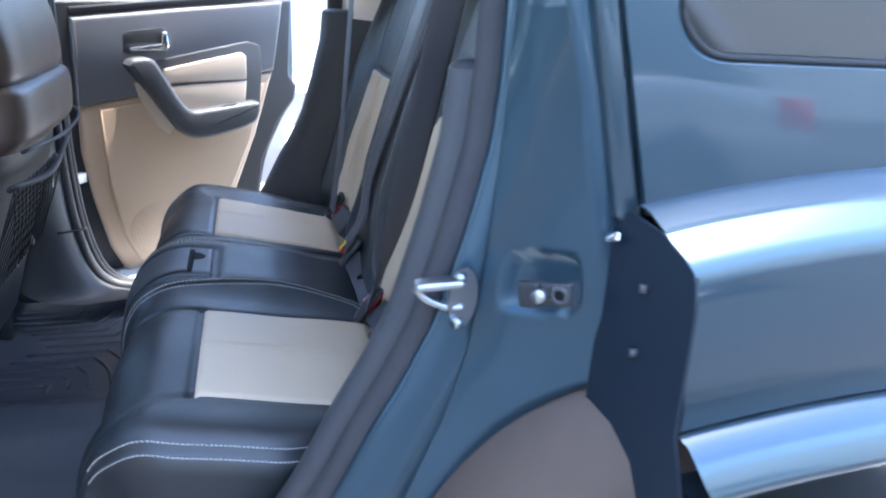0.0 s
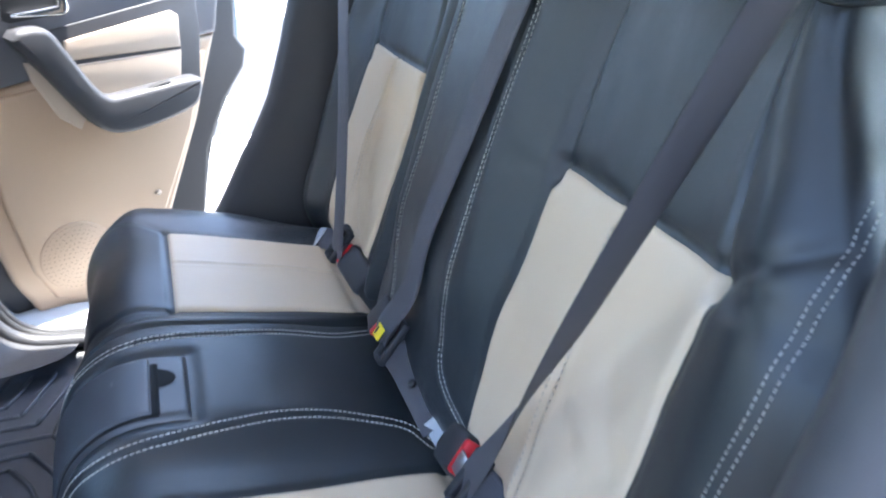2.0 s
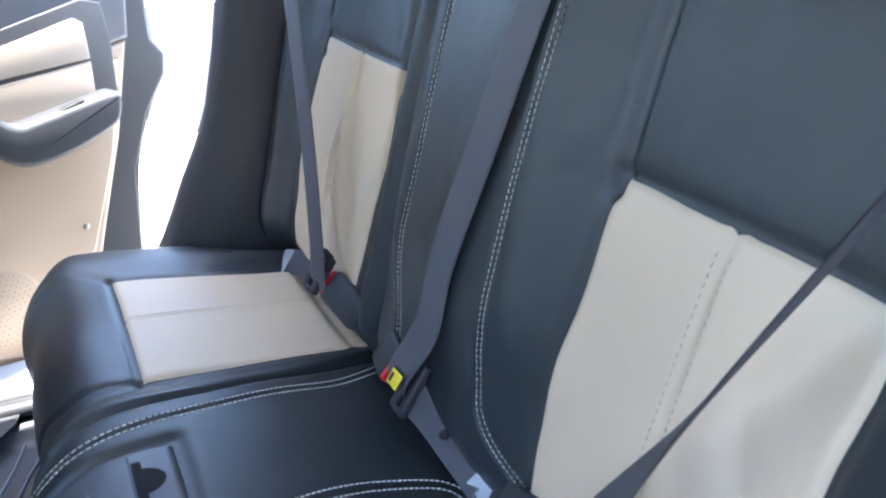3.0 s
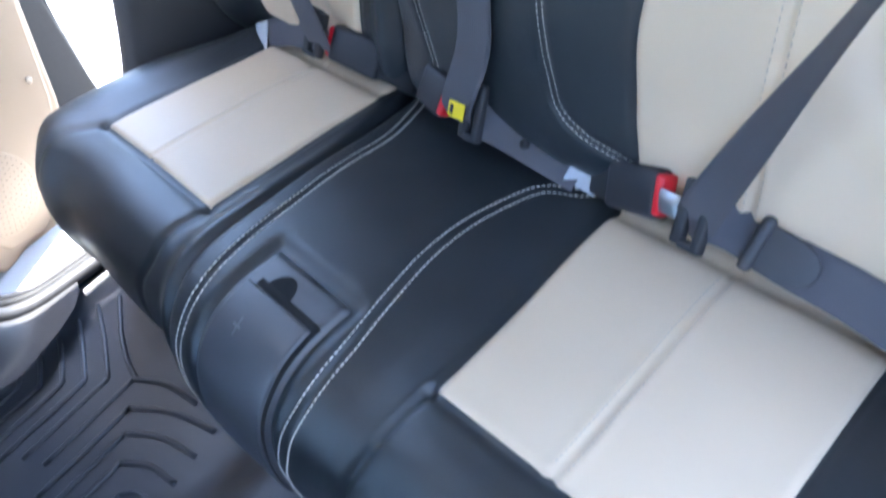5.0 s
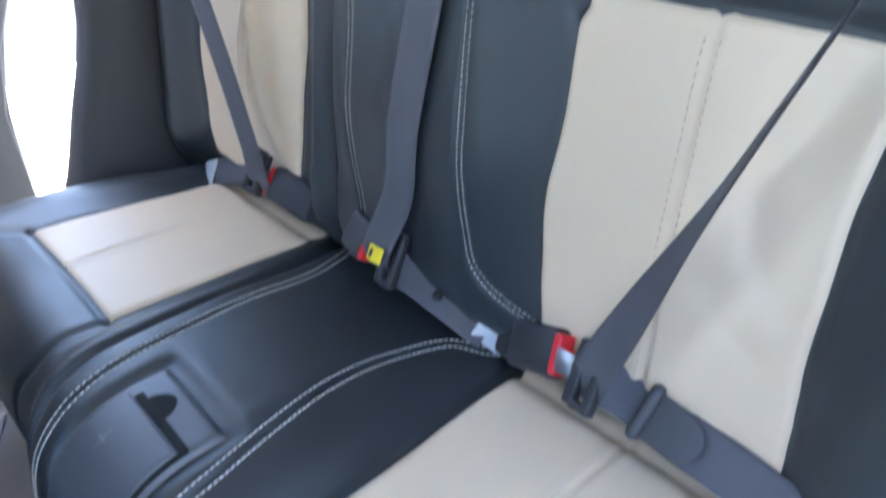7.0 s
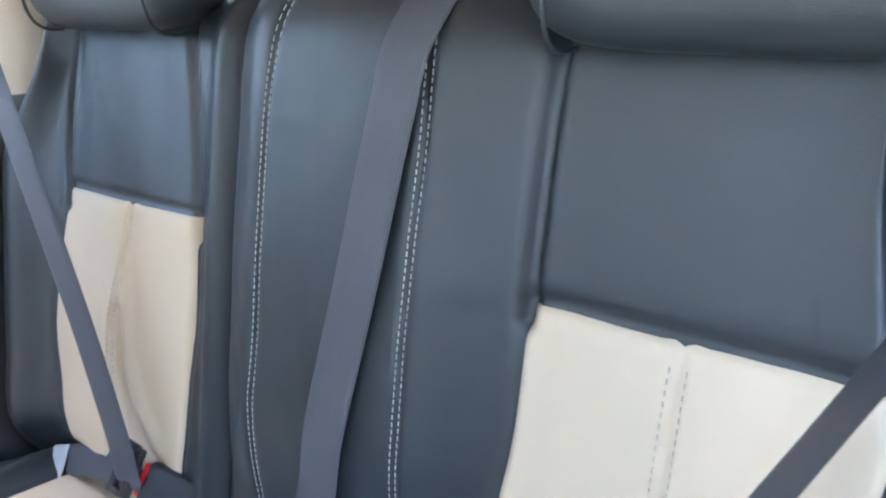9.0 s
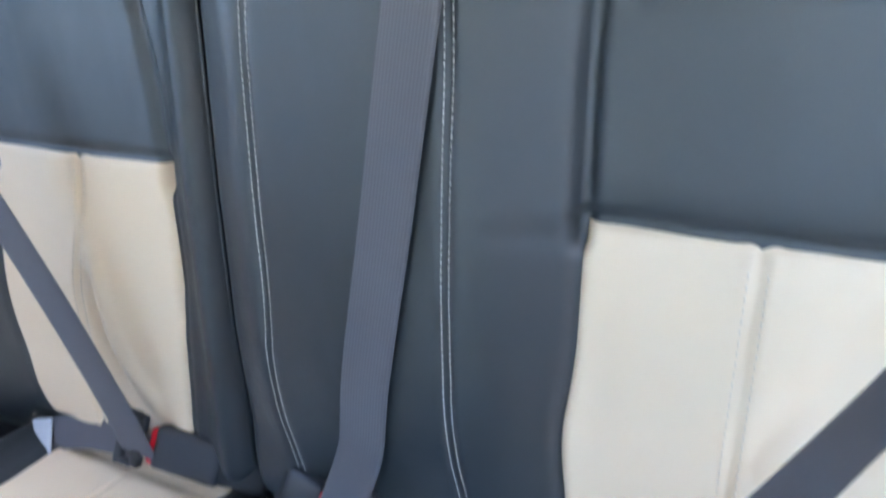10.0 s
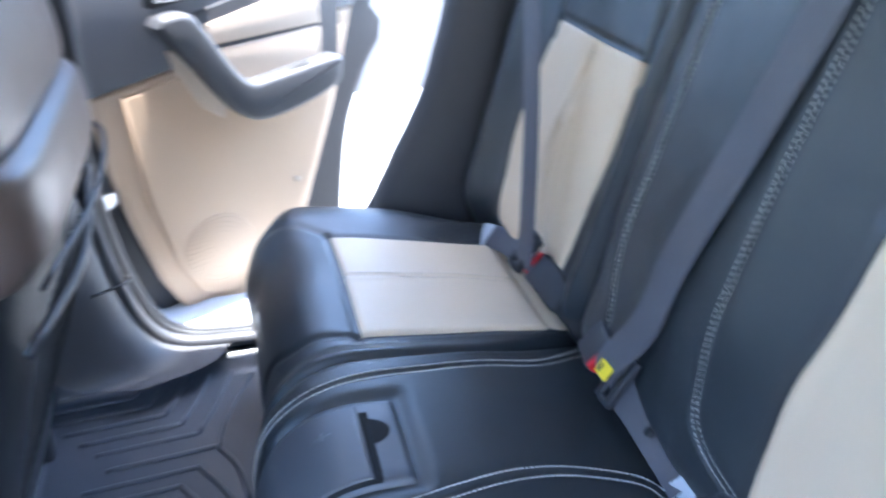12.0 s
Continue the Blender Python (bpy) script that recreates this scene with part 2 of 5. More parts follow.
def polydist(x, s, line):
    """Distance of grid points to a polyline in the surface's own coordinates."""
    L = np.array(line, float)
    best = np.full(x.shape, 9.0)
    for (ax, ay), (bx, by) in zip(L[:-1], L[1:]):
        dx, dy = bx - ax, by - ay
        t = np.clip(((x - ax) * dx + (s - ay) * dy) / (dx * dx + dy * dy + 1e-12), 0, 1)
        best = np.minimum(best, np.hypot(x - ax - t * dx, s - ay - t * dy))
    return best


def curve(line, n=8):
    return spline(line, n) if len(line) > 2 else np.array(line, float)


def lumps(x, s, amp, scale, seed):
    """Soft creases of a cover pulled over foam."""
    r = np.random.RandomState(seed)
    out = np.zeros_like(x)
    for k in range(7):
        a, ph, f = r.uniform(0, math.pi), r.uniform(0, 6.28), scale * r.uniform(0.5, 2.0)
        out += np.sin((x * math.cos(a) + s * math.sin(a)) * f + ph + 1.3 * np.sin(x * f * 0.7 + k)) / (1 + 0.5 * k)
    return amp * out / 3


class Skin:
    """An upholstered surface: a profile in y-z swept across x, with bulges along its normal and folded ends."""

    def __init__(self, ctrl, key, x_left, x_right, radius, bump, facing=1, stretch=1.0):
        P = spline(ctrl, 14)
        d = np.r_[0, np.cumsum(np.linalg.norm(np.diff(P, axis=0), axis=1))]
        k = np.argmin(np.hypot(P[:, 0] - key[0], P[:, 1] - key[1]))
        self.s = (d - d[k]) / stretch + key[2]
        self.P = P
        T = np.gradient(P, axis=0)
        T /= np.linalg.norm(T, axis=1)[:, None]
        self.N = np.stack([-T[:, 1], T[:, 0]], 1) * facing
        self.xl, self.xr, self.r, self.bump = x_left, x_right, radius, bump
        self.warp = lambda x, s: x
        self.down = False

    def at(self, u, s, lift=0.0):
        u, s = np.broadcast_arrays(np.asarray(u, float), np.asarray(s, float))
        arc = self.r * math.pi / 2
        x, drop = u.copy(), np.zeros_like(u)
        for sign, edge in ((-1, self.xl), (1, self.xr)):
            du = sign * (u - (edge - sign * self.r))
            on = du > 0
            ang = np.clip(du / self.r, 0, math.pi / 2)
            x = np.where(on, edge - sign * self.r + sign * self.r * np.sin(ang), x)
            drop = np.where(on, self.r * (1 - np.cos(ang)) + np.maximum(du - arc, 0), drop)
        y, z = np.interp(s, self.s, self.P[:, 0]), np.interp(s, self.s, self.P[:, 1])
        ny, nz = np.interp(s, self.s, self.N[:, 0]), np.interp(s, self.s, self.N[:, 1])
        b = self.bump(u, s) + lift
        x = self.warp(x, s)
        if self.down:
            y, z = y + b * ny, z + b * nz - drop
        else:
            y, z = y + (b - drop) * ny, z + (b - drop) * nz
        return np.stack([x, y, z], -1)

    def sheet(self, name, u0, u1, s0, s1, mat, parent, step=0.004, label="", panels=()):
        nu, ns = int((u1 - u0) / step) + 1, int((s1 - s0) / step) + 1
        u, s = np.meshgrid(np.linspace(u0, u1, nu), np.linspace(s0, s1, ns), indexing="ij")
        low = np.zeros_like(u)
        for left, right, a, b in panels:
            d = np.minimum(np.minimum(u - left(s), right(s) - u), np.minimum(s - a, b - s))
            low -= 0.022 * smooth(0.006, 0.016, d)
        return grid_part(name, self.at(u, s, low), mat, parent, label, flip=True)

    def patch(self, name, left, right, s0, s1, mat, parent, lift=0.003, sink=0.004, roll=0.008, extra=None, step=0.004, label=""):
        """A sewn-on panel: its left and right edges as functions of s, its rim rolled into the seam."""
        ns = int((s1 - s0) / step) + 1
        nu = int(abs(right((s0 + s1) / 2) - left((s0 + s1) / 2)) / step) + 1
        s = np.linspace(s0, s1, ns)[None, :].repeat(nu, 0)
        k = np.linspace(0, 1, nu)[:, None].repeat(ns, 1)
        lo, hi = left(s), right(s)
        u = lo + (hi - lo) * k
        d = np.minimum(np.minimum(u - lo, hi - u), np.minimum(s - s0, s1 - s))
        h = -sink + (lift + sink) * np.sqrt(np.clip(1 - (1 - np.clip(d / roll, 0, 1)) ** 2, 0, 1))
        if extra is not None:
            h = h + extra(u, s)
        return grid_part(name, self.at(u, s, h), mat, parent, label, flip=True)

    def stitches(self, name, line, parent, lift=0.0005, pitch=0.0066, size=0.0042, thick=0.0007, mat=None, label=""):
        """A row of thread stitches along a line of the surface."""
        L = curve(line, 10)
        d = np.r_[0, np.cumsum(np.hypot(*np.diff(L, axis=0).T))]
        n = int(d[-1] / pitch)
        a = np.arange(n) * pitch
        U = [np.interp(a + o, d, L[:, 0]) for o in (0, size)]
        V = [np.interp(a + o, d, L[:, 1]) for o in (0, size)]
        A, B = self.at(U[0], V[0], lift), self.at(U[1], V[1], lift)
        T = B - A
        T /= np.linalg.norm(T, axis=1)[:, None] + 1e-9
        up = self.at(U[0], V[0], lift + 0.01) - A
        up /= np.linalg.norm(up, axis=1)[:, None]
        W = np.cross(T, up)
        q = thick
        corner = []
        for end in (A, B):
            for sw, su in ((-1, -0.7), (1, -0.7), (0.7, 1), (-0.7, 1)):
                corner.append(end + q * sw * W + q * su * up)
        V8 = np.stack(corner, 1)
        quad = np.array([[0, 1, 2, 3], [7, 6, 5, 4], [0, 4, 5, 1], [1, 5, 6, 2], [2, 6, 7, 3], [3, 7, 4, 0]])
        f = (np.arange(n)[:, None, None] * 8 + quad[None]).reshape(-1, 4)
        me = bpy.data.meshes.new(name)
        me.from_pydata(V8.reshape(-1, 3).tolist(), [], f.tolist())
        ob = link_mesh(name, me, mat or THREAD, parent, label)
        return tagged(ob, kind="stuff")


def seam(depth, width, dist):
    return -depth * np.exp(-((dist / width) ** 2))


def shifted(line, o):
    """The line moved sideways by o."""
    L = curve(line, 8)
    T = np.gradient(L, axis=0)
    T /= np.linalg.norm(T, axis=1)[:, None]
    return np.stack([L[:, 0] - T[:, 1] * o, L[:, 1] + T[:, 0] * o], 1)[::2]


# ---- the bench seat ----
XC = 0.025
bench = thing("rear_bench_seat", "black leather rear bench seat with tan inserts and pale stitching", "car seat", loc=(0, 0.2, 0.6))

SEAM_NEAR = [(-0.165, 0.030), (-0.132, 0.057), (-0.095, 0.083), (-0.079, 0.157), (-0.082, 0.252), (-0.096, 0.336), (-0.109, 0.402), (-0.113, 0.463), (-0.104, 0.525), (-0.092, 0.58), (-0.088, 0.68)]
SEAM_FAR = [(0.178, 0.030), (0.165, 0.055), (0.139, 0.125), (0.127, 0.212), (0.115, 0.305), (0.107, 0.374), (0.102, 0.434), (0.106, 0.485), (0.113, 0.535), (0.118, 0.66)]
GAP_FAR = [(0.212, 0.0), (0.190, 0.12), (0.176, 0.20), (0.164, 0.30), (0.157, 0.40), (0.156, 0.48), (0.160, 0.56), (0.165, 0.70)]
PLEAT_N = [(-0.206, 0.372), (-0.204, 0.42), (-0.203, 0.47), (-0.194, 0.53), (-0.188, 0.60), (-0.186, 0.7)]
PLEAT_NO = [(-0.515, 0.372), (-0.535, 0.41), (-0.575, 0.45), (-0.60, 0.50), (-0.61, 0.60)]
PLEAT_F = [(0.231, 0.375), (0.237, 0.42), (0.249, 0.47), (0.275, 0.52), (0.29, 0.60)]
PLEAT_FO = [(0.552, 0.375), (0.575, 0.41), (0.610, 0.45), (0.64, 0.50), (0.65, 0.6)]


def n_in(s):
    return -0.187 - 0.021 * smooth(0.06, 0.37, s)


def n_out(s):
    return -0.512 - 0.004 * smooth(0.06, 0.37, s)


def f_in(s):
    return 0.236 - 0.008 * smooth(0.06, 0.37, s)


def f_out(s):
    return 0.524 + 0.022 * smooth(0.06, 0.37, s)


def cushion_bump(x, s):
    b = 0.020 * smooth(0.06, 0.28, s) * smooth(-0.16, -0.06, x) * (1 - smooth(0.155, 0.22, x))
    b += 0.010 * np.exp(-(((x - 0.05) / 0.13) ** 2)) * smooth(0.0, 0.1, s)
    b += 0.012 * np.exp(-(((x + 0.585) / 0.05) ** 2)) + 0.012 * np.exp(-(((x - 0.62) / 0.05) ** 2))
    b += 0.007 * np.exp(-(((x + 0.36) / 0.11) ** 2)) * smooth(0.02, 0.2, s) + 0.007 * np.exp(-(((x - 0.38) / 0.11) ** 2)) * smooth(0.02, 0.2, s)
    b += 0.006 * np.exp(-(((s - 0.43) / 0.03) ** 2)) * (smooth(0.2, 0.26, x) + 1 - smooth(-0.26, -0.2, x))
    for line, dp, wd in ((SEAM_NEAR, 0.0045, 0.0045), (SEAM_FAR, 0.0045, 0.0045), (GAP_FAR, 0.016, 0.010), (PLEAT_N, 0.006, 0.006), (PLEAT_F, 0.005, 0.006), (PLEAT_NO, 0.004, 0.008), (PLEAT_FO, 0.004, 0.008)):
        b += seam(dp, wd, polydist(x, s, curve(line, 5)))
    # panel rims, the front edge seam of the cushion and the side seam
    for lo, hi in ((n_out, n_in), (f_in, f_out)):
        e = np.minimum(np.abs(x - lo(s)), np.abs(x - hi(s))) * 1.0
        b += np.where((s > 0.0) & (s < 0.38), seam(0.004, 0.006, e), 0)
        b += np.where((x > lo(s) - 0.01) & (x < hi(s) + 0.01), seam(0.004, 0.006, np.abs(s - 0.375)), 0)
    # moulded hollow round the cup holder
    hx, hs = np.maximum(np.abs(x + 0.008) - 0.070, 0), np.maximum(0.360 - s, 0)
    b += -0.008 * np.exp(-((np.hypot(hx, hs) / 0.011) ** 2)) * smooth(0.30, 0.36, s)
    b += seam(0.004, 0.004, np.abs(x + 0.640)) + seam(0.004, 0.004, np.abs(x - 0.727))
    return b + lumps(x, s, 0.0012, 26, 3)


CUSHION = Skin([(-0.09, 0.845), (-0.04, 0.872), (0.0, 0.890), (0.067, 0.905), (0.15, 0.920), (0.25, 0.938), (0.33, 0.952), (0.38, 0.959), (0.42, 0.959), (0.455, 0.947), (0.488, 0.918),
                (0.507, 0.875), (0.515, 0.82), (0.512, 0.76), (0.498, 0.70), (0.48, 0.645)], (0.067, 0.905, 0.067), -0.645, 0.700, 0.045, cushion_bump)
CUSHION.down = True


def cushion_warp(x, s):
    k = 0.055 * smooth(0.36, 0.52, s) ** 2
    x = XC + (x - XC) * (1 - k)
    over = np.maximum(np.abs(x - XC) - 0.555, 0)
    return x - np.sign(x - XC) * over * 0.75 * (1 - smooth(0.04, 0.26, s))


CUSHION.warp = cushion_warp
S_END = float(CUSHION.s[-1])
CUSHION.sheet("cushion", -0.645 - 0.20, 0.700 + 0.20, -0.09, S_END, BLACK_LEATHER, bench, 0.0042, panels=((n_out, n_in, -0.05, 0.372), (f_in, f_out, -0.05, 0.372)))


def centre_seam(mid, depth=0.0026):
    return lambda u, s: seam(depth, 0.004, np.abs(u - mid(s))) + seam(0.006, 0.009, np.abs(s - 0.058)) + 0.0016 * np.exp(-((np.abs(u - mid(s)) - 0.009) / 0.005) ** 2)


def n_mid(s):
    return (n_in(s) + n_out(s)) / 2 + 0.004


def f_mid(s):
    return (f_in(s) + f_out(s)) / 2 + 0.005


CUSHION.patch("seat_insert", n_out, n_in, -0.05, 0.372, TAN_LEATHER, bench, extra=centre_seam(n_mid), label="tan leather seat insert with a stitched centre seam")
CUSHION.patch("seat_insert", f_in, f_out, -0.05, 0.372, TAN_LEATHER, bench, extra=centre_seam(f_mid), label="tan leather seat insert with a stitched centre seam")
TAN_THREAD = material("tan_thread", (0.50, 0.42, 0.33), 0.7)
ss = np.linspace(0.075, 0.362, 12)
for mid in (n_mid, f_mid):
    for o in (-0.007, 0.007):
        CUSHION.stitches("stitching", np.stack([mid(ss) + o, ss], 1), bench, lift=0.0036, mat=TAN_THREAD)
for line, half in ((SEAM_NEAR, 0.0065), (SEAM_FAR, 0.0065)):
    for o in (-half, half):
        CUSHION.stitches("stitching", shifted(line, o), bench, thick=0.0008, pitch=0.0068, size=0.0046)
for u in (-0.632, -0.648):
    CUSHION.stitches("stitching", [(u, 0.10), (u, 0.25), (u, 0.40), (u, 0.52)], bench, thick=0.0007, pitch=0.006)
for u in (0.719, 0.735):
    CUSHION.stitches("stitching", [(u, 0.10), (u, 0.25), (u, 0.40), (u, 0.52)], bench, thick=0.0007, pitch=0.006)

# cup holder in the front of the middle cushion
holder = CUSHION.patch("cup_holder", lambda s: -0.079 - 0.003 * smooth(0.36, 0.5, s), lambda s: 0.060 + 0.012 * smooth(0.36, 0.5, s), 0.362, 0.640, CUP_PLASTIC, bench, lift=0.006, sink=0.012, roll=0.011, step=0.0028,
                       label="folded black plastic cup holder with a finger notch")
lid = CUSHION.patch("lid", lambda s: -0.068 - 0.004 * smooth(0.4, 0.5, s), lambda s: 0.052 + 0.010 * smooth(0.40, 0.5, s), 0.408, 0.634, CUP_PLASTIC, holder, lift=0.0082, sink=0.0, roll=0.004, step=0.0025)
# notch and lid gaps: black patches with the slots' shade in their colour
CUSHION.patch("notch_shade", lambda s: 0.003 - 0.021 * np.sqrt(np.clip(1 - ((0.407 - s) / 0.027) ** 2, 0.02, 1)), lambda s: 0.003 + 0.021 * np.sqrt(np.clip(1 - ((0.407 - s) / 0.027) ** 2, 0.02, 1)), 0.380, 0.409, SLOT_SHADE, holder, lift=0.0067, sink=-0.0066, roll=0.001, step=0.0012)
CUSHION.patch("lid_gap_shade", lambda s: -0.074 - 0.003 * smooth(0.4, 0.5, s), lambda s: -0.067 - 0.004 * smooth(0.4, 0.5, s), 0.402, 0.634, SLOT_SHADE, holder, lift=0.0070, sink=-0.0064, roll=0.001, step=0.002)
CUSHION.patch("lid_gap_shade", lambda s: -0.070 + 0 * s, lambda s: 0.036 + 0 * s, 0.4005, 0.4095, SLOT_SHADE, holder, lift=0.0086, sink=-0.0064, roll=0.001, step=0.002)
CUSHION.patch("pull_mark", lambda s: 0.008 + 0 * s, lambda s: 0.022 + 0 * s, 0.446, 0.4485, GREY_PLASTIC, holder, lift=0.0092, sink=-0.0084, roll=0.001, step=0.001)
CUSHION.patch("pull_mark", lambda s: 0.013 + 0 * s, lambda s: 0.0155 + 0 * s, 0.438, 0.456, GREY_PLASTIC, holder, lift=0.0092, sink=-0.0084, roll=0.001, step=0.001)

# backrests
BACK_CTRL = [(-0.02, 0.868), (0.018, 0.900), (0.043, 0.950), (0.040, 0.995), (0.023, 1.048), (0.009, 1.10), (-0.018, 1.20), (-0.045, 1.30), (-0.074, 1.40), (-0.100, 1.49), (-0.119, 1.535), (-0.154, 1.560), (-0.201, 1.555), (-0.241, 1.525), (-0.27, 1.44), (-0.25, 1.20), (-0.21, 0.95)]
BST_N = [(-0.215, 0.980), (-0.192, 0.985), (-0.146, 0.997), (-0.113, 1.020), (-0.104, 1.055), (-0.101, 1.10), (-0.100, 1.16), (-0.099, 1.25), (-0.101, 1.35), (-0.103, 1.45), (-0.100, 1.54), (-0.096, 1.58)]
BST_F = [(0.080, 0.985), (0.092, 1.013), (0.103, 1.06), (0.102, 1.12), (0.098, 1.20), (0.098, 1.30), (0.097, 1.42), (0.090, 1.51), (0.075, 1.58)]


def bn_in(v):
    return -0.206 + 0.008 * np.exp(-(((v - 1.12) / 0.055) ** 2)) - 0.010 * (1 - smooth(0.98, 1.05, v))


def bn_out(v):
    return -0.482 - 0.012 * smooth(1.18, 1.31, v) - 0.012 * (1 - smooth(0.98, 1.10, v))


def bf_in(v):
    return 0.243 + 0.016 * (1 - smooth(1.0, 1.25, v))


def bf_out(v):
    return 0.522 + 0.040 * np.sin(np.clip((v - 0.94) / 0.375, 0, 1) * math.pi)


def back_bump(x, v):
    b = 0.037 * smooth(-0.235, -0.10, x) * (1 - 0.5 * smooth(0.11, 0.168, x)) * (1 - smooth(0.171, 0.180, x)) * (0.3 + 0.7 * smooth(1.0, 1.16, v))
    b += 0.014 * np.exp(-(((x + 0.50) / 0.06) ** 2)) * smooth(1.12, 1.30, v)
    b += 0.034 * np.exp(-(((x + 0.565) / 0.055) ** 2)) * (1 - 0.65 * smooth(1.28, 1.50, v)) + 0.034 * np.exp(-(((x - 0.64) / 0.05) ** 2))
    b += 0.006 * np.exp(-(((x + 0.33) / 0.1) ** 2)) + 0.005 * np.exp(-(((x - 0.41) / 0.09) ** 2))
    b += 0.013 * np.exp(-(((x - 0.206) / 0.018) ** 2))
    b += -0.006 * np.exp(-(((v - 1.312) / 0.02) ** 2)) * (1 - smooth(-0.225, -0.20, x))
    for line in (BST_N, BST_F):
        b += seam(0.0045, 0.0045, polydist(x, v, curve(line, 5)))
    up_n = [(-0.207, 1.30), (-0.206, 1.42), (-0.209, 1.51), (-0.205, 1.58)]
    b += seam(0.013, 0.008, polydist(x, v, up_n))
    b += seam(0.009, 0.007, polydist(x, v, [(0.244, 1.29), (0.250, 1.38), (0.258, 1.44), (0.275, 1.53), (0.285, 1.58)]))
    b += seam(0.009, 0.007, polydist(x, v, [(0.525, 1.29), (0.545, 1.42), (0.560, 1.53)]))
    b += seam(0.010, 0.008, polydist(x, v, [(-0.492, 1.30), (-0.482, 1.38), (-0.46, 1.5), (-0.45, 1.58)]))
    b += seam(0.005, 0.006, polydist(x, v, [(-0.490, 1.300), (-0.520, 1.325), (-0.575, 1.350), (-0.63, 1.375)]))
    b += 0.0014 * np.exp(-(((x + 0.14) / 0.02) ** 2 + ((v - 1.315) / 0.012) ** 2)) - 0.0018 * np.exp(-(((x + 0.165) / 0.02) ** 2 + ((v - 1.302) / 0.010) ** 2))
    for lo, hi in ((bn_out, bn_in), (bf_in, bf_out)):
        b += np.where((v > 0.95) & (v < 1.32), seam(0.004, 0.006, np.minimum(np.abs(x - lo(v)), np.abs(x - hi(v)))), 0)
        b += np.where((x > lo(v) - 0.01) & (x < hi(v) + 0.01), seam(0.004, 0.005, np.abs(v - 1.319)), 0)
    return b + lumps(x, v, 0.0016, 24, 8) + lumps(x, v, 0.0005, 90, 5)


BACK_NEAR = Skin(BACK_CTRL, (0.040, 0.995, 0.995), -0.640, 0.170, 0.022, back_bump, -1, 1.065)
BACK_FAR = Skin(BACK_CTRL, (0.040, 0.995, 0.995), 0.180, 0.690, 0.022, back_bump, -1, 1.065)


def back_warp(x, v):
    over = np.maximum(np.abs(x - XC) - 0.47, 0)
    k = np.where(x < XC, 0.85 * smooth(1.24, 1.55, v), 0.72 * smooth(1.32, 1.52, v))
    return x - np.sign(x - XC) * over * k


BACK_NEAR.warp = BACK_FAR.warp = back_warp
V_END = float(BACK_NEAR.s[-1])
back_near = BACK_NEAR.sheet("wide_backrest", -0.640 - 0.08, 0.170 + 0.05, 0.84, V_END, BLACK_LEATHER, bench, 0.0042, panels=((bn_out, bn_in, 0.955, 1.316),))
back_far = BACK_FAR.sheet("narrow_backrest", 0.180 - 0.05, 0.690 + 0.08, 0.84, V_END, BLACK_LEATHER, bench, 0.0042, panels=((bf_in, bf_out, 0.955, 1.316),))


def bn_mid(v):
    return -0.342 - 0.008 * (1 - smooth(1.0, 1.12, v))


def bf_mid(v):
    return 0.413 - 0.040 * smooth(1.14, 1.31, v)


def far_wrinkle(u, v):
    b = centre_seam(bf_mid)(u, v)
    fold = polydist(u, v, curve([(0.400, 1.17), (0.388, 1.10), (0.365, 1.04), (0.335, 1.00), (0.30, 0.985)], 6))
    b += -0.012 * np.exp(-((fold / 0.012) ** 2))
    side = polydist(u, v, curve([(0.375, 1.20), (0.372, 1.12), (0.345, 1.06), (0.315, 1.03)], 6))
    return b + 0.007 * np.exp(-((side / 0.012) ** 2)) + lumps(u, v, 0.0012, 40, 2)


def near_wrinkle(u, v):
    b = centre_seam(bn_mid)(u, v)
    for line, dp in (([(-0.40, 1.20), (-0.42, 1.15), (-0.455, 1.11)], 0.004), ([(-0.35, 1.14), (-0.39, 1.10), (-0.44, 1.06)], 0.003)):
        b += -dp * np.exp(-((polydist(u, v, curve(line, 5)) / 0.016) ** 2))
    return b + lumps(u, v, 0.0010, 30, 4)


BACK_NEAR.patch("back_insert", bn_out, bn_in, 0.955, 1.316, TAN_LEATHER, back_near, extra=near_wrinkle, label="tan leather back insert with a stitched seam")
BACK_FAR.patch("back_insert", bf_in, bf_out, 0.955, 1.316, TAN_LEATHER, back_far, extra=far_wrinkle, label="creased tan leather back insert with a stitched seam")
vv = np.linspace(0.985, 1.305, 12)
for skin, mid, own in ((BACK_NEAR, bn_mid, back_near), (BACK_FAR, bf_mid, back_far)):
    for o in (-0.007, 0.007):
        skin.stitches("stitching", np.stack([mid(vv) + o, vv], 1), own, lift=0.0036, mat=TAN_THREAD, pitch=0.0085)
for line in (BST_N, BST_F):
    for o in (-0.0038, 0.0038):
        BACK_NEAR.stitches("stitching", shifted(line, o), back_near, thick=0.00045, pitch=0.0070, size=0.0044)
for o in (-0.004, 0.004):
    BACK_NEAR.stitches("stitching", shifted([(-0.578, 1.00), (-0.578, 1.19), (-0.590, 1.301), (-0.62, 1.358), (-0.652, 1.402)], o), back_near, thick=0.0005, pitch=0.0055, size=0.0034)


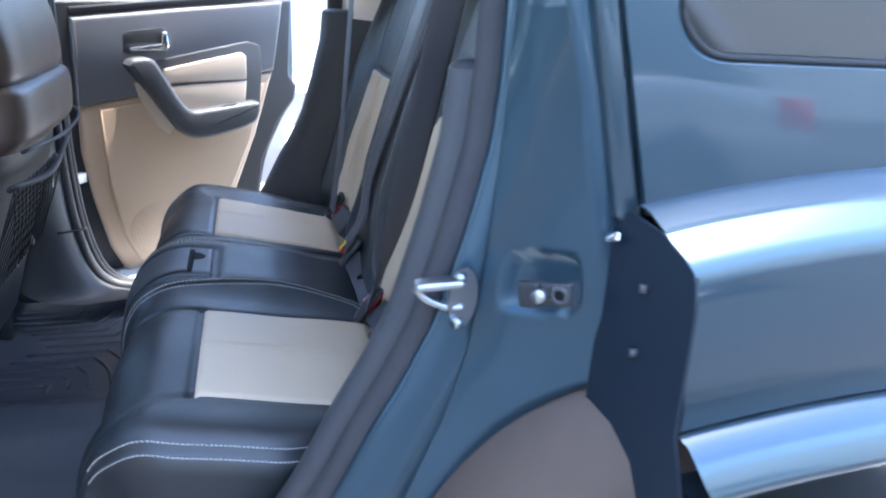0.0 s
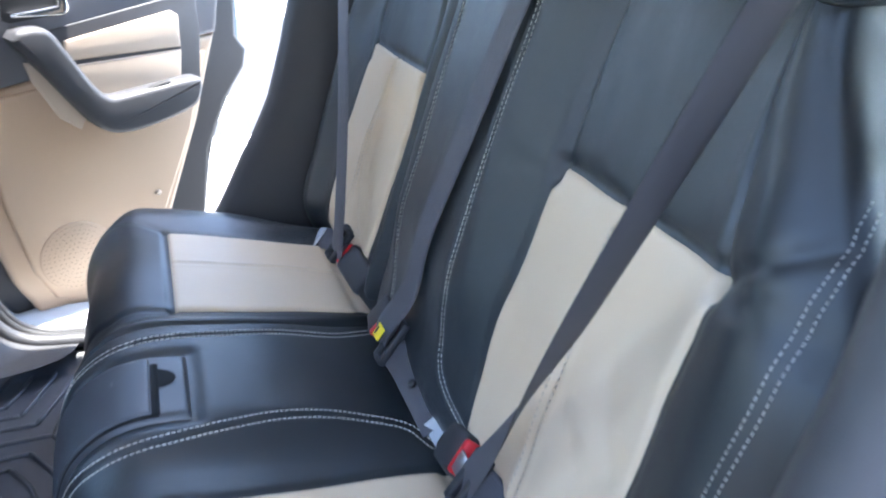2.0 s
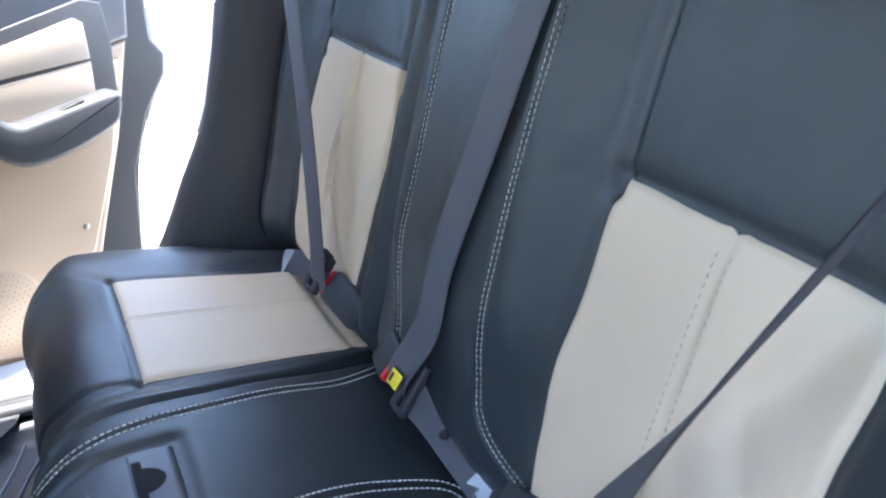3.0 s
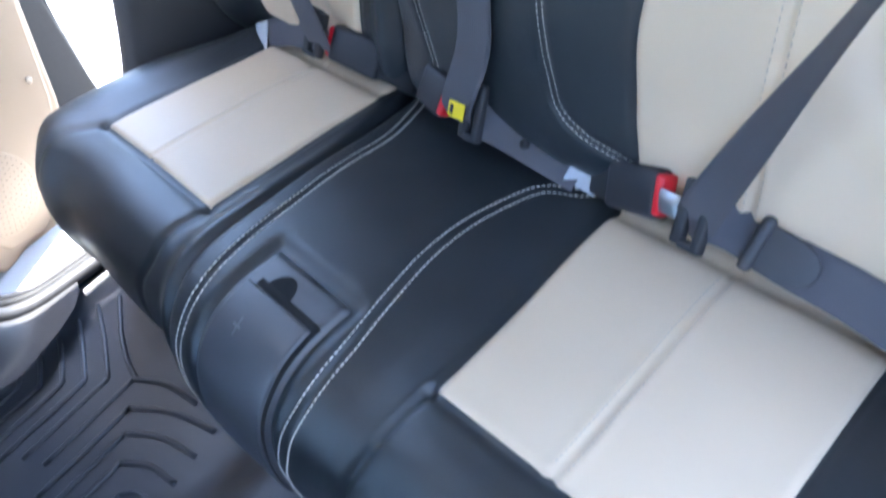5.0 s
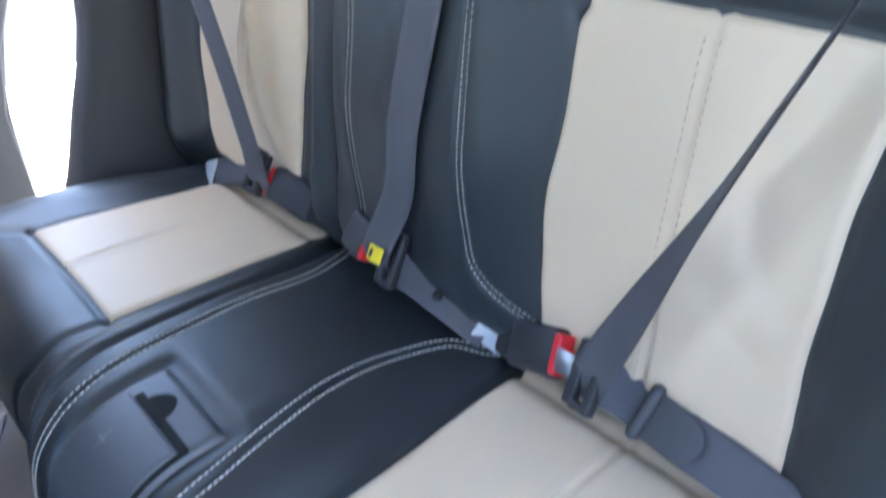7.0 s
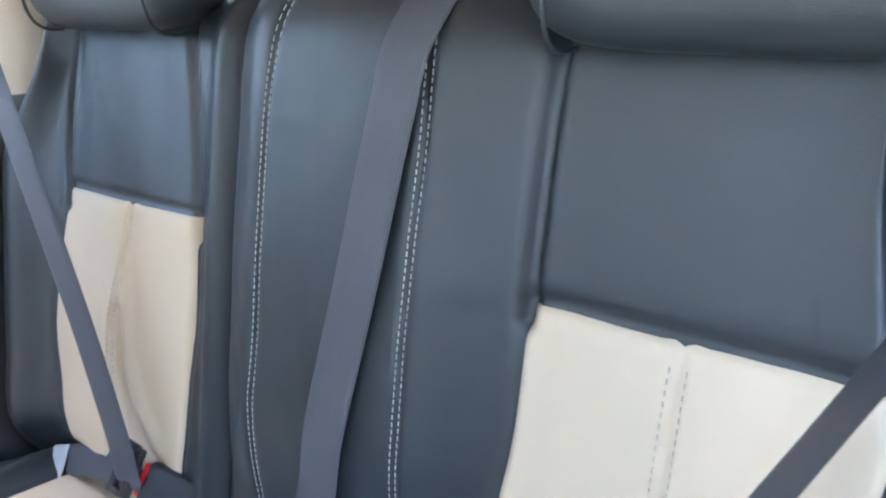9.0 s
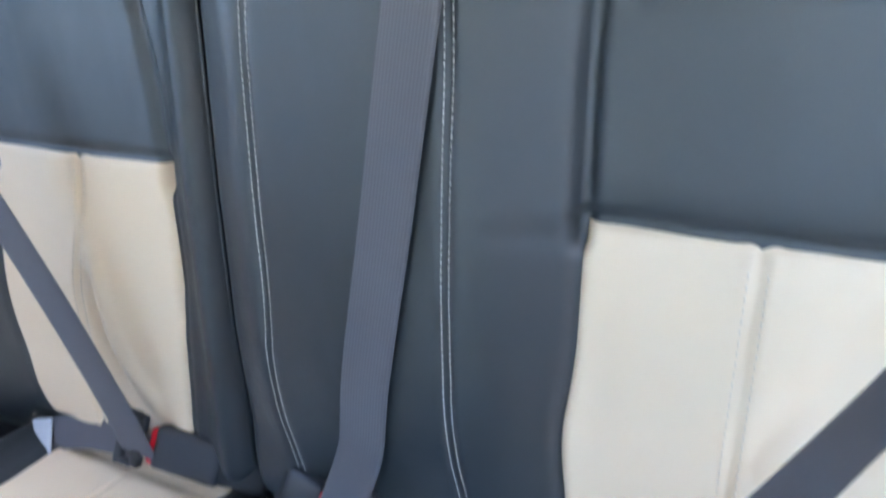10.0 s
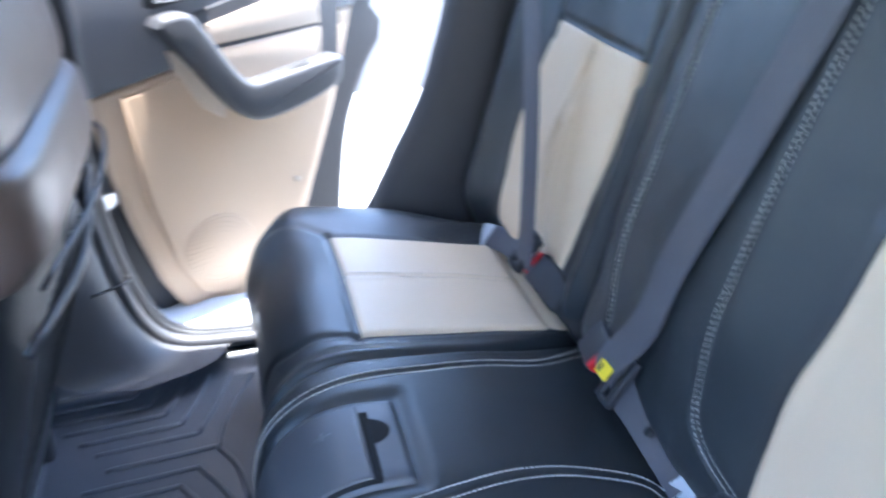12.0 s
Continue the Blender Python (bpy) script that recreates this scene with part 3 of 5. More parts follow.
def headrest(x0, x1, name_label):
    h = thing("headrest", name_label, "headrest", "rear headrests", loc=((x0 + x1) / 2, -0.125, 1.530), own=True)
    nu, nv = 40, 40
    th, ph = np.meshgrid(np.linspace(-math.pi / 2, math.pi / 2, nu), np.linspace(0, 2 * math.pi, nv, endpoint=False), indexing="ij")
    pw = lambda a, e: np.sign(a) * np.abs(a) ** e
    X = (x1 - x0) / 2 * pw(np.sin(th), 0.45)
    Y = 0.062 * pw(np.cos(th), 0.45) * pw(np.cos(ph), 0.6)
    Z = 0.105 * pw(np.cos(th), 0.45) * pw(np.sin(ph), 0.5)
    Y = Y - 0.15 * Z
    G = np.stack([X, Y + 0.0, Z + 0.105], -1)
    pad = grid_part("pad", G, BLACK_LEATHER, h, cyc=True)
    for xx in (x0 + 0.035, x1 - 0.035):
        k = np.linspace(0, 2 * math.pi, 60)
        pts = [(xx - (x0 + x1) / 2, 0.0645 * float(pw(np.cos(a), 0.6)) - 0.15 * 0.106 * float(pw(np.sin(a), 0.5)), 0.107 * float(pw(np.sin(a), 0.5)) + 0.105) for a in k]
        tube("piping", pts, 0.0022, BLACK_LEATHER, h, sides=6, steps=2)
    for xx in (-0.06, 0.06):
        tube("post", [(xx, 0.0, 0.02), (xx, -0.012, -0.09)], 0.006, CHROME, h)
    return h


headrest(-0.515, -0.185, "padded black leather headrest over the wide backrest")
headrest(0.235, 0.560, "padded black leather headrest over the narrow backrest")


# ---- seat belts ----
def rounded_block(name, p, q, up, width, thick, mat, parent, bevel=0.006, label=""):
    """A rounded block from p to q, its width across, its thickness along up."""
    p, q = Vector(p), Vector(q)
    m = axes((p + q) / 2, q - p, up)
    n = (q - p).length / 2
    return part(name, box_bm(-n, n, -width / 2, width / 2, -thick / 2, thick / 2, bevel, 3, m=m), mat, parent, label)


def buckle(parent, tail, head, up, boot=None):
    tail, head = Vector(tail), Vector(head)
    b = rounded_block("buckle", tail, head, up, 0.054, 0.026, CHARCOAL_DARK, parent, 0.008, "black plastic buckle")
    d = (head - tail).normalized()
    n = Vector(up).normalized()
    rounded_block("release_button", head - d * 0.012 + n * 0.001, head + d * 0.005 + n * 0.001, up, 0.044, 0.022, RED, b, 0.004, "red release button")
    if boot:
        rounded_block("boot", boot, tail + d * 0.01, up, 0.046, 0.022, RUBBER, b, 0.007)
    return b


def latch_plate(parent, c, along, up, tag=None):
    """The tongue with its black slotted grip."""
    c, a = Vector(c), Vector(along).normalized()
    m = axes(c, a, up)
    bm = bmesh.new()
    for x0, x1, y0, y1 in ((-0.006, 0.008, -0.034, 0.034), (0.020, 0.032, -0.036, 0.036), (0.004, 0.024, -0.036, -0.026), (0.004, 0.024, 0.026, 0.036)):
        box_bm(x0, x1, y0, y1, -0.006, 0.006, 0.003, 2, bm=bm)
    bmesh.ops.transform(bm, matrix=m, verts=bm.verts)
    g = part("latch_plate", bm, CHARCOAL_DARK, parent, "black latch plate")
    part("tongue", box_bm(-0.035, 0.002, -0.012, 0.012, -0.0016, 0.0016, 0.0008, 1, m=m), STEEL, g)
    return g


belt_near = thing("seat_belt", "charcoal seat belt buckled in across the bench's wide end", "seat belt", "rear seat belts", loc=(-0.3, 0.06, 0.95))
buckle(belt_near, (-0.188, 0.052, 0.950), (-0.268, 0.066, 0.990), (0.25, 0.75, 0.6), (-0.150, 0.035, 0.925))
latch_plate(belt_near, (-0.300, 0.080, 1.000), (-0.80, 0.10, 0.15), (0.25, 0.80, 0.6))
ribbon("shoulder_webbing", [(-0.308, 0.086, 0.978), (-0.316, 0.084, 1.005), (-0.341, 0.066, 1.070), (-0.396, 0.050, 1.20), (-0.438, 0.041, 1.30), (-0.523, 0.025, 1.50), (-0.625, 0.006, 1.74)],
       [(0.75, -0.35, 0.55), (0.85, -0.25, 0.3), (0.80, -0.50, 0.2), (0.45, -0.88, 0.0), (0.30, -0.95, -0.06), (0.22, -0.97, -0.1), (0.22, -0.97, -0.1)], 0.047, WEBBING, belt_near)
LAP_UP = (-0.05, 0.72, 0.69)
ribbon("lap_webbing", [(-0.312, 0.070, 0.992), (-0.345, 0.060, 0.982), (-0.399, 0.064, 0.975), (-0.462, 0.067, 0.972), (-0.529, 0.074, 0.965), (-0.545, 0.075, 0.963)],
       [(0.15, -0.68, 0.72), (0.12, -0.7, 0.7), (0.08, -0.7, 0.7), (0.04, -0.7, 0.7), (0.02, -0.7, 0.7), (0.02, -0.7, 0.7)], 0.050, WEBBING, belt_near)
pad_m = axes((-0.372, 0.0645, 0.980), (-0.985, 0.06, -0.08), LAP_UP)
pad_line = [(-0.004, -0.024), (0.036, -0.024), (0.050, -0.019), (0.058, -0.010), (0.060, 0.0), (0.058, 0.010), (0.050, 0.019), (0.036, 0.024), (-0.004, 0.024)]
slide = prism("slide_pad", pad_line, pad_m @ Matrix(((1, 0, 0, 0), (0, 0, 1, 0), (0, -1, 0, 0.001), (0, 0, 0, 1))), 0.004, CHARCOAL, belt_near, "charcoal plastic slide with a rounded end", 0.002)
rounded_block("slide_bar", pad_m @ Vector((-0.009, 0, 0.005)), pad_m @ Vector((0.005, 0, 0.005)), LAP_UP, 0.060, 0.013, CHARCOAL, slide, 0.006)
anchor_m = axes((-0.534, 0.0755, 0.9665), (-0.96, 0.06, -0.10), LAP_UP)
anchor = prism("anchor_plate", [(0.0, -0.027), (0.022, -0.026), (0.044, -0.010), (0.046, 0.004), (0.036, 0.022), (0.012, 0.028), (0.0, 0.027)], anchor_m @ Matrix(((1, 0, 0, 0), (0, 0, 1, 0), (0, -1, 0, 0), (0, 0, 0, 1))), 0.004, WHITE, belt_near, "pale painted steel anchor plate", 0.0012)
tube("bolt", [anchor_m @ Vector((0.033, 0.0, 0.003)), anchor_m @ Vector((0.033, 0.0, 0.009))], 0.007, STEEL, anchor, sides=12)
rounded_block("anchor_arm", anchor_m @ Vector((0.030, 0.0, -0.004)), (-0.600, 0.02, 0.90), LAP_UP, 0.026, 0.005, STEEL, anchor, 0.002)

belt_mid = thing("seat_belt", "charcoal seat belt hanging over the middle backrest with a yellow tag", "seat belt", "rear seat belts", loc=(0.0, 0.06, 0.95))
buckle(belt_mid, (0.108, 0.056, 0.985), (0.050, 0.070, 0.985), (0.1, 0.75, 0.62), (0.150, 0.03, 0.945))
latch_plate(belt_mid, (0.018, 0.072, 0.985), (-0.95, 0.05, 0.15), (0.1, 0.8, 0.6))


def on_back(x, v, lift):
    return tuple(BACK_NEAR.at(np.array(x), np.array(v), lift).tolist())


ribbon("shoulder_webbing", [(0.030, 0.080, 0.968), (0.024, 0.079, 1.000), on_back(0.000, 1.065, 0.012), on_back(-0.021, 1.16, 0.009), on_back(-0.047, 1.30, 0.009), on_back(-0.073, 1.45, 0.009), on_back(-0.086, 1.51, 0.009), on_back(-0.098, 1.560, 0.008), on_back(-0.107, 1.60, 0.008), on_back(-0.110, 1.64, 0.008), on_back(-0.112, 1.69, 0.008)],
       [(-1, 0, 0.1), (-1, 0, -0.05), (-1, 0, -0.2), (-1, 0, -0.2), (-1, 0, -0.2), (-1, 0, -0.18), (-1, 0, -0.15), (-1, 0, -0.1), (-1, 0, 0), (-1, 0, 0), (-1, 0, 0)], 0.050, WEBBING, belt_mid)
ribbon("lap_webbing", [(0.002, 0.070, 0.975), (-0.030, 0.062, 0.965), (-0.075, 0.055, 0.948), (-0.135, 0.048, 0.928)], [(0.2, -0.7, 0.7), (0.3, -0.75, 0.6), (0.3, -0.8, 0.55), (0.3, -0.8, 0.55)], 0.047, WEBBING, belt_mid)
rounded_block("anchor_plate", (-0.122, 0.052, 0.938), (-0.158, 0.042, 0.918), (-0.1, 0.75, 0.66), 0.034, 0.004, WHITE, belt_mid, 0.0018, "pale steel end plate")
tube("snap", [(-0.064, 0.060, 0.955), (-0.064, 0.0645, 0.959)], 0.006, RUBBER, belt_mid, sides=12)
tag = rounded_block("tag", (0.030, 0.088, 0.998), (0.000, 0.090, 1.002), (0.0, 0.80, 0.6), 0.020, 0.0014, YELLOW, belt_mid, 0.0005, "yellow warning tag")
for k in range(3):
    rounded_block("print_bar", (0.026 - 0.010 * k, 0.0890, 0.9985), (0.020 - 0.010 * k, 0.0892, 0.9990), (0.0, 0.80, 0.6), 0.012, 0.0018, RUBBER, tag, 0.0002)

belt_far = thing("seat_belt", "charcoal seat belt buckled in beside the narrow backrest", "seat belt", "rear seat belts", loc=(0.4, 0.06, 0.93))
buckle(belt_far, (0.215, 0.050, 0.968), (0.305, 0.062, 0.985), (-0.1, 0.75, 0.62), (0.175, 0.025, 0.935))
latch_plate(belt_far, (0.322, 0.070, 0.993), (0.95, 0.05, 0.15), (-0.1, 0.85, 0.55))
ribbon("shoulder_webbing", [(0.318, 0.078, 0.978), (0.322, 0.078, 1.000), (0.336, 0.070, 1.05), (0.392, 0.049, 1.20), (0.471, 0.027, 1.40), (0.550, 0.005, 1.60), (0.610, -0.012, 1.75)],
       [(0.5, -0.1, -0.8), (0.8, 0.2, -0.5), (0.95, 0.15, -0.25), (0.95, 0.15, -0.25), (0.95, 0.15, -0.25), (0.95, 0.15, -0.25), (0.95, 0.15, -0.25)], 0.047, WEBBING, belt_far)
ribbon("lap_webbing", [(0.340, 0.068, 0.985), (0.400, 0.060, 0.965), (0.470, 0.055, 0.942), (0.545, 0.062, 0.915)], [(-0.1, -0.4, 1.0), (-0.3, -0.5, 1.0), (-0.35, -0.6, 1.0), (-0.35, -0.6, 1.0)], 0.047, WEBBING, belt_far)
rounded_block("anchor_plate", (0.530, 0.066, 0.922), (0.582, 0.066, 0.900), (0.15, 0.75, 0.66), 0.050, 0.004, WHITE, belt_far, 0.0018, "pale painted steel anchor plate")

# ---- the car's body ----
car = thing("car", "blue off-road car with open rear doorways and tan headlining", "car", loc=(XC, -0.4, GROUND))


def opening(z, shift=0.0):
    """The rear edge of the door opening at a height."""
    zz = [0.55, 0.70, 0.80, 0.924, 0.964, 1.034, 1.093, 1.167, 1.279, 1.378, 1.458, 1.526, 1.70, 1.86]
    yy = [0.50, 0.37, 0.292, 0.211, 0.19, 0.156, 0.123, 0.089, 0.058, 0.036, 0.030, 0.030, 0.00, -0.04]
    return np.interp(z, zz, yy) + shift


def loft(name, section, zs, side, mat, shift=0.0, label="", flip=False):
    """A strip along the opening's edge: section points are (distance out from the cabin's side, distance behind the edge)."""
    rows = []
    for z in zs:
        y = float(opening(z, shift))
        rows.append([(XC + side * o, y - b, z) for o, b in section])
    return grid_part(name, np.array(rows), mat, car, label, flip=flip)


ZS = np.linspace(0.55, 1.86, 60)
LOWER_TRIM = [(0.672, 0.26), (0.671, 0.16), (0.672, 0.08), (0.679, 0.020), (0.692, -0.014), (0.709, -0.028), (0.730, -0.030), (0.746, -0.016), (0.752, 0.01), (0.754, 0.03)]
for side, shift in ((-1, 0.0), (1, 0.010)):
    # inner trim, ribbed seal, flange, channel
    lower_z, upper_z = ZS[ZS < 1.452], np.linspace(1.440, 1.86, 24)
    loft("pillar_trim", LOWER_TRIM, np.r_[lower_z, 1.455], side, CHARCOAL, shift, flip=side > 0)
    cap_y = float(opening(1.455, shift))
    cap_rows = [[(XC + side * (o + (0.705 - o) * k), cap_y - (b + (0.07 - b) * k), z) for o, b in LOWER_TRIM] for k, z in ((0, 1.4549), (0.08, 1.461), (0.2, 1.463), (1.0, 1.464))]
    grid_part("pillar_trim_cap", np.array(cap_rows), CHARCOAL, car, flip=side > 0)
    loft("upper_pillar_trim", [(0.560, 0.26), (0.575, 0.17), (0.597, 0.12), (0.635, 0.08), (0.680, 0.052), (0.716, 0.036), (0.736, 0.030), (0.746, 0.036)], upper_z, side, TAN_VINYL, shift, "tan upper pillar trim", flip=side > 0)
    loft("door_seal", [(0.742, 0.030), (0.740, 0.010), (0.746, -0.008), (0.757, -0.013), (0.769, -0.006), (0.773, 0.010), (0.766, 0.024)], ZS, side, CLOTH_TRIM, shift, flip=side > 0)
    loft("flange", [(0.764, 0.020), (0.772, 0.012), (0.780, 0.018), (0.782, 0.050), (0.784, 0.062)], ZS, side, PAINT_INNER, shift, flip=side > 0)


def jamb_inner(z):
    return np.interp(z, [0.60, 0.80, 0.931, 1.042, 1.133, 1.254, 1.384, 1.53, 1.86], [0.46, 0.25, 0.105, 0.062, 0.038, 0.022, 0.016, 0.012, 0.0])


def jamb_face(side, shift):
    zs = np.linspace(0.58, 1.86, 150)
    ks = np.linspace(0, 1, 44)
    rows = []
    for z in zs:
        y0 = float(jamb_inner(z)) + shift
        full = float(np.interp(z, [0.90, 1.181, 1.312, 1.429, 1.503, 1.533, 1.86], [-0.100, -0.088, -0.063, -0.038, -0.018, -0.010, -0.03])) + shift
        below = -0.42 + math.sqrt(max(0.574**2 - (z - 0.665) ** 2, 0)) + shift
        cut = min(1.0, max(0.03, (y0 - below) / (y0 - full))) if z < 1.157 else 1.0
        y1 = y0 + (full - y0) * cut
        edge = 0.790 + 0.076 * cut + 0.004
        row = [(XC + side * 0.784, float(opening(z, shift)) - 0.062, z), (XC + side * 0.787, y0 - 0.012, z)]
        for k in ks:
            k = k * cut
            o = 0.790 + 0.076 * k
            y = y0 + (full - y0) * k + 0.008 * math.sin(math.pi * k)
            d = (abs((k - 0.55) / 0.36) ** 4 + abs((z - 1.238 - 0.022 * (k - 0.55)) / 0.036) ** 4) ** 0.25
            y -= 0.017 * float(1 - smooth(0.82, 1.0, d)) if side < 0 else 0.0
            row.append((XC + side * o, y, z))
        row += [(XC + side * edge, y1 - 0.006, z), (XC + side * edge, y1 - 0.03, z), (XC + side * (edge - 0.015), y1 - 0.05, z)]
        rows.append(row)
    return grid_part("door_jamb", np.array(rows), PAINT_INNER, car, flip=side > 0)


jamb_face(-1, 0.0)
jamb_face(1, 0.010)

# striker and stop on the jamb
plate_line = [(0.020 * math.cos(a), 0.036 * math.sin(a)) for a in np.linspace(0, 2 * math.pi, 28, endpoint=False)]
strike = prism("striker", plate_line, Matrix(((0.35, -0.94, 0, -0.780), (-0.94, -0.35, 0, 0.050), (0, 0, 1, 1.211), (0, 0, 0, 1))), 0.006, STEEL, car, "zinc plated door striker on the jamb", 0.002)
tube("striker_bar", [(-0.780, 0.050, 1.228), (-0.776, 0.085, 1.226), (-0.774, 0.103, 1.222)], 0.0075, STEEL, strike, sides=12, flat=0.75)
tube("striker_bar", [(-0.780, 0.050, 1.200), (-0.778, 0.070, 1.201), (-0.775, 0.092, 1.210), (-0.774, 0.104, 1.222)], 0.0065, STEEL, strike, sides=12, flat=0.8)
part("striker_shroud", box_bm(-0.027, 0.027, -0.012, 0.012, -0.005, 0.005, 0.004, 3, m=axes((-0.784, 0.080, 1.231), (0.10, 1, -0.10), (0, 0, 1))), STEEL, strike)
for zz in (1.238, 1.184):
    tube("bolt", [(-0.784, 0.052, zz), (-0.789, 0.062, zz)], 0.0065, STEEL, strike, sides=6)
STOP_M = axes((-0.834, -0.026, 1.2365), (-0.040, -0.042, 0.011), (-0.70, 0.72, 0))
stop = part("jamb_stop", box_bm(-0.030, 0.030, -0.013, 0.013, -0.004, 0.006, 0.004, 3, m=STOP_M), CHARCOAL_DARK, car, "dark plastic door stop in a pressed recess")
part("stop_pad", box_bm(-0.029, -0.004, -0.0145, 0.0145, 0.004, 0.013, 0.004, 3, m=STOP_M), RUBBER, stop)
tube("screw", [STOP_M @ Vector((-0.004, 0, 0.006)), STOP_M @ Vector((-0.004, 0, 0.017))], 0.0075, STEEL, stop, sides=14)
tube("ring", [STOP_M @ Vector((0.017 + 0.008 * math.cos(a), 0.008 * math.sin(a), 0.007)) for a in np.linspace(0, 2 * math.pi, 17)], 0.0028, CHARCOAL, stop, sides=8, steps=2)
# black disc inside the ring, its colour carrying the hole's shade
tube("hole", [STOP_M @ Vector((0.017, 0, 0.004)), STOP_M @ Vector((0.017, 0, 0.0066))], 0.0055, SLOT_SHADE, stop, sides=12)


# quarter panels with their windows
def ring_panel(name, x, side, y0, y1, z0, z1, hole, r, mat, parent, thick=0.03):
    hy0, hy1, hz0, hz1 = hole
    cy, cz = (hy0 + hy1) / 2, (hz0 + hz1) / 2
    inner = []
    for (yy, zz, a0) in ((hy1 - r, hz1 - r, 0), (hy0 + r, hz1 - r, 90), (hy0 + r, hz0 + r, 180), (hy1 - r, hz0 + r, 270)):
        for k in range(9):
            a = radians(a0 + 90 * k / 8)
            inner.append((yy + r * math.cos(a), zz + r * math.sin(a)))
    rows = []
    for (yy, zz) in inner:
        dy, dz = yy - cy, zz - cz
        u, v = dy / ((hy1 - hy0) / 2), dz / ((hz1 - hz0) / 2)
        m = max(abs(u), abs(v))
        oy = cy + u / m * ((y1 - cy) if u > 0 else (cy - y0))
        oz = cz + v / m * ((z1 - cz) if v > 0 else (cz - z0))
        rows.append([(x - side * thick, yy, zz), (x - side * 0.006, yy, zz), (x, yy + 0.006 * np.sign(dy), zz + 0.006 * np.sign(dz)), (x, (yy + oy) / 2, (zz + oz) / 2), (x, oy, oz), (x - side * 0.02, oy, oz)])
    rows.append(rows[0])
    ob = grid_part(name, np.array(rows), mat, parent, flip=side < 0)
    return ob, inner


quarter, hole_line = ring_panel("quarter_panel", -0.862, -1, -1.55, -0.088, 1.337, 1.84, (-1.25, -0.118, 1.490, 1.78), 0.060, PAINT, car)
for v in quarter.data.vertices:
    if v.co.y > -0.0885:
        v.co.y = -0.113 + 0.27 * (v.co.z - 1.334)
quarter.data.polygons.foreach_set("use_smooth", [False] * len(quarter.data.polygons))
pane_bm = bmesh.new()
pane_bm.faces.new([pane_bm.verts.new((-0.850, y, z)) for y, z in hole_line])
pane = part("quarter_window", pane_bm, PRIVACY_GLASS, quarter, "dark tinted window", shade=False)
pane.visible_shadow = False
tube("window_seal", [(-0.858, y, z) for y, z in hole_line] + [(-0.858, *hole_line[0])], 0.004, RUBBER, quarter, sides=6, steps=1)
tube("panel_gap", [(-0.862, -0.112, 1.335), (-0.863, -0.21, 1.350), (-0.863, -0.40, 1.372), (-0.863, -0.6, 1.382)], 0.0055, RUBBER, quarter, sides=6)
# reveal beside the window pillar, with its dark gap
LEAN = Matrix(((1, 0, 0, 0), (0, 1, 0.25, -0.25 * 1.33), (0, 0, 1, 0), (0, 0, 0, 1)))
part("reveal", box_bm(-0.856, -0.838, -0.112, -0.083, 1.32, 1.86, 0.008, 3, m=LEAN), PAINT, car)
part("reveal_gap", box_bm(-0.838, -0.815, -0.15, -0.083, 1.20, 1.86, 0.002, 1, m=LEAN), NAVY_PLASTIC, car)

def flare(side, shift):
    sec = [(0.886, 0.0, 0), (0.900, -0.004, 1), (0.955, -0.040, 1), (0.966, -0.050, 1), (0.968, -0.066, 1), (0.966, -0.12, 1), (0.962, -0.230, 1), (0.955, -0.238, 1)]
    lip = [(0.955, -0.240, 1), (0.972, -0.246, 1), (1.004, -0.288, 1), (1.004, -0.298, 1), (0.985, -0.305, 1), (0.90, -0.300, 1)]
    for name, pts, mat in (("wheel_flare", sec, PAINT), ("flare_lip", lip, PAINT)):
        rows = []
        for k in range(46):
            row = []
            for o, dz, _ in pts:
                y_front = -0.105 + 0.55 * (o - 0.886) * -0.5 + 0.12 * min(0, dz + 0.05)
                y = y_front - 0.62 * (k / 45)
                c = math.cos((y + 0.50) / 0.9) - math.cos(0.42 / 0.9)
                row.append((XC + side * o, y + shift, 1.336 + dz + 0.46 * c))
            rows.append(row)
        grid_part(name, np.array(rows), mat, car, flip=side > 0)


flare(-1, 0.0)
# forward face of the flare: dark plastic with two screws
guard = prism("flare_guard", [(-0.02, 1.325), (0.005, 1.334), (0.045, 1.322), (0.084, 1.292), (0.088, 1.255), (0.090, 1.120), (0.118, 1.02), (0.06, 0.92), (-0.02, 1.05)], Matrix(((-1, 0.25, 0, -0.858), (-0.42, -1, 0, -0.098), (0, 0, 1, 0), (0, 0, 0, 1))), 0.004, NAVY_PLASTIC, car, "dark navy plastic flare end with two screws", 0.0)
for zz in (1.262, 1.190):
    tube("screw", [(-0.893, -0.108, zz), (-0.891, -0.101, zz)], 0.005, CHARCOAL, guard, sides=10)
rounded_block("clip", (-0.852, -0.078, 1.303), (-0.868, -0.084, 1.310), (0, 1, 0.3), 0.010, 0.006, CHROME, car, 0.002)

# wheel-arch liner
arch = []
for a in np.linspace(radians(-20), radians(115), 46):
    row = []
    for o, dr in ((0.945, -0.135), (0.945, -0.105), (0.930, -0.070), (0.900, -0.038), (0.868, -0.020), (0.83, -0.012), (0.78, -0.012), (0.725, -0.026), (0.70, -0.06), (0.70, -0.16)):
        row.append((XC - o, -0.42 + (0.574 + dr) * math.cos(a), 0.665 + (0.574 + dr) * math.sin(a)))
    arch.append(row)
grid_part("arch_liner", np.array(arch), LINER, car, "dusty brown wheel-arch liner")
tube("liner_clip", [(-0.795, -0.035, 1.068), (-0.797, -0.043, 1.060)], 0.011, CHARCOAL_DARK, car, sides=12)
tube("liner_clip", [(-0.795, -0.038, 1.066), (-0.797, -0.046, 1.058)], 0.006, LINER, car, sides=12)


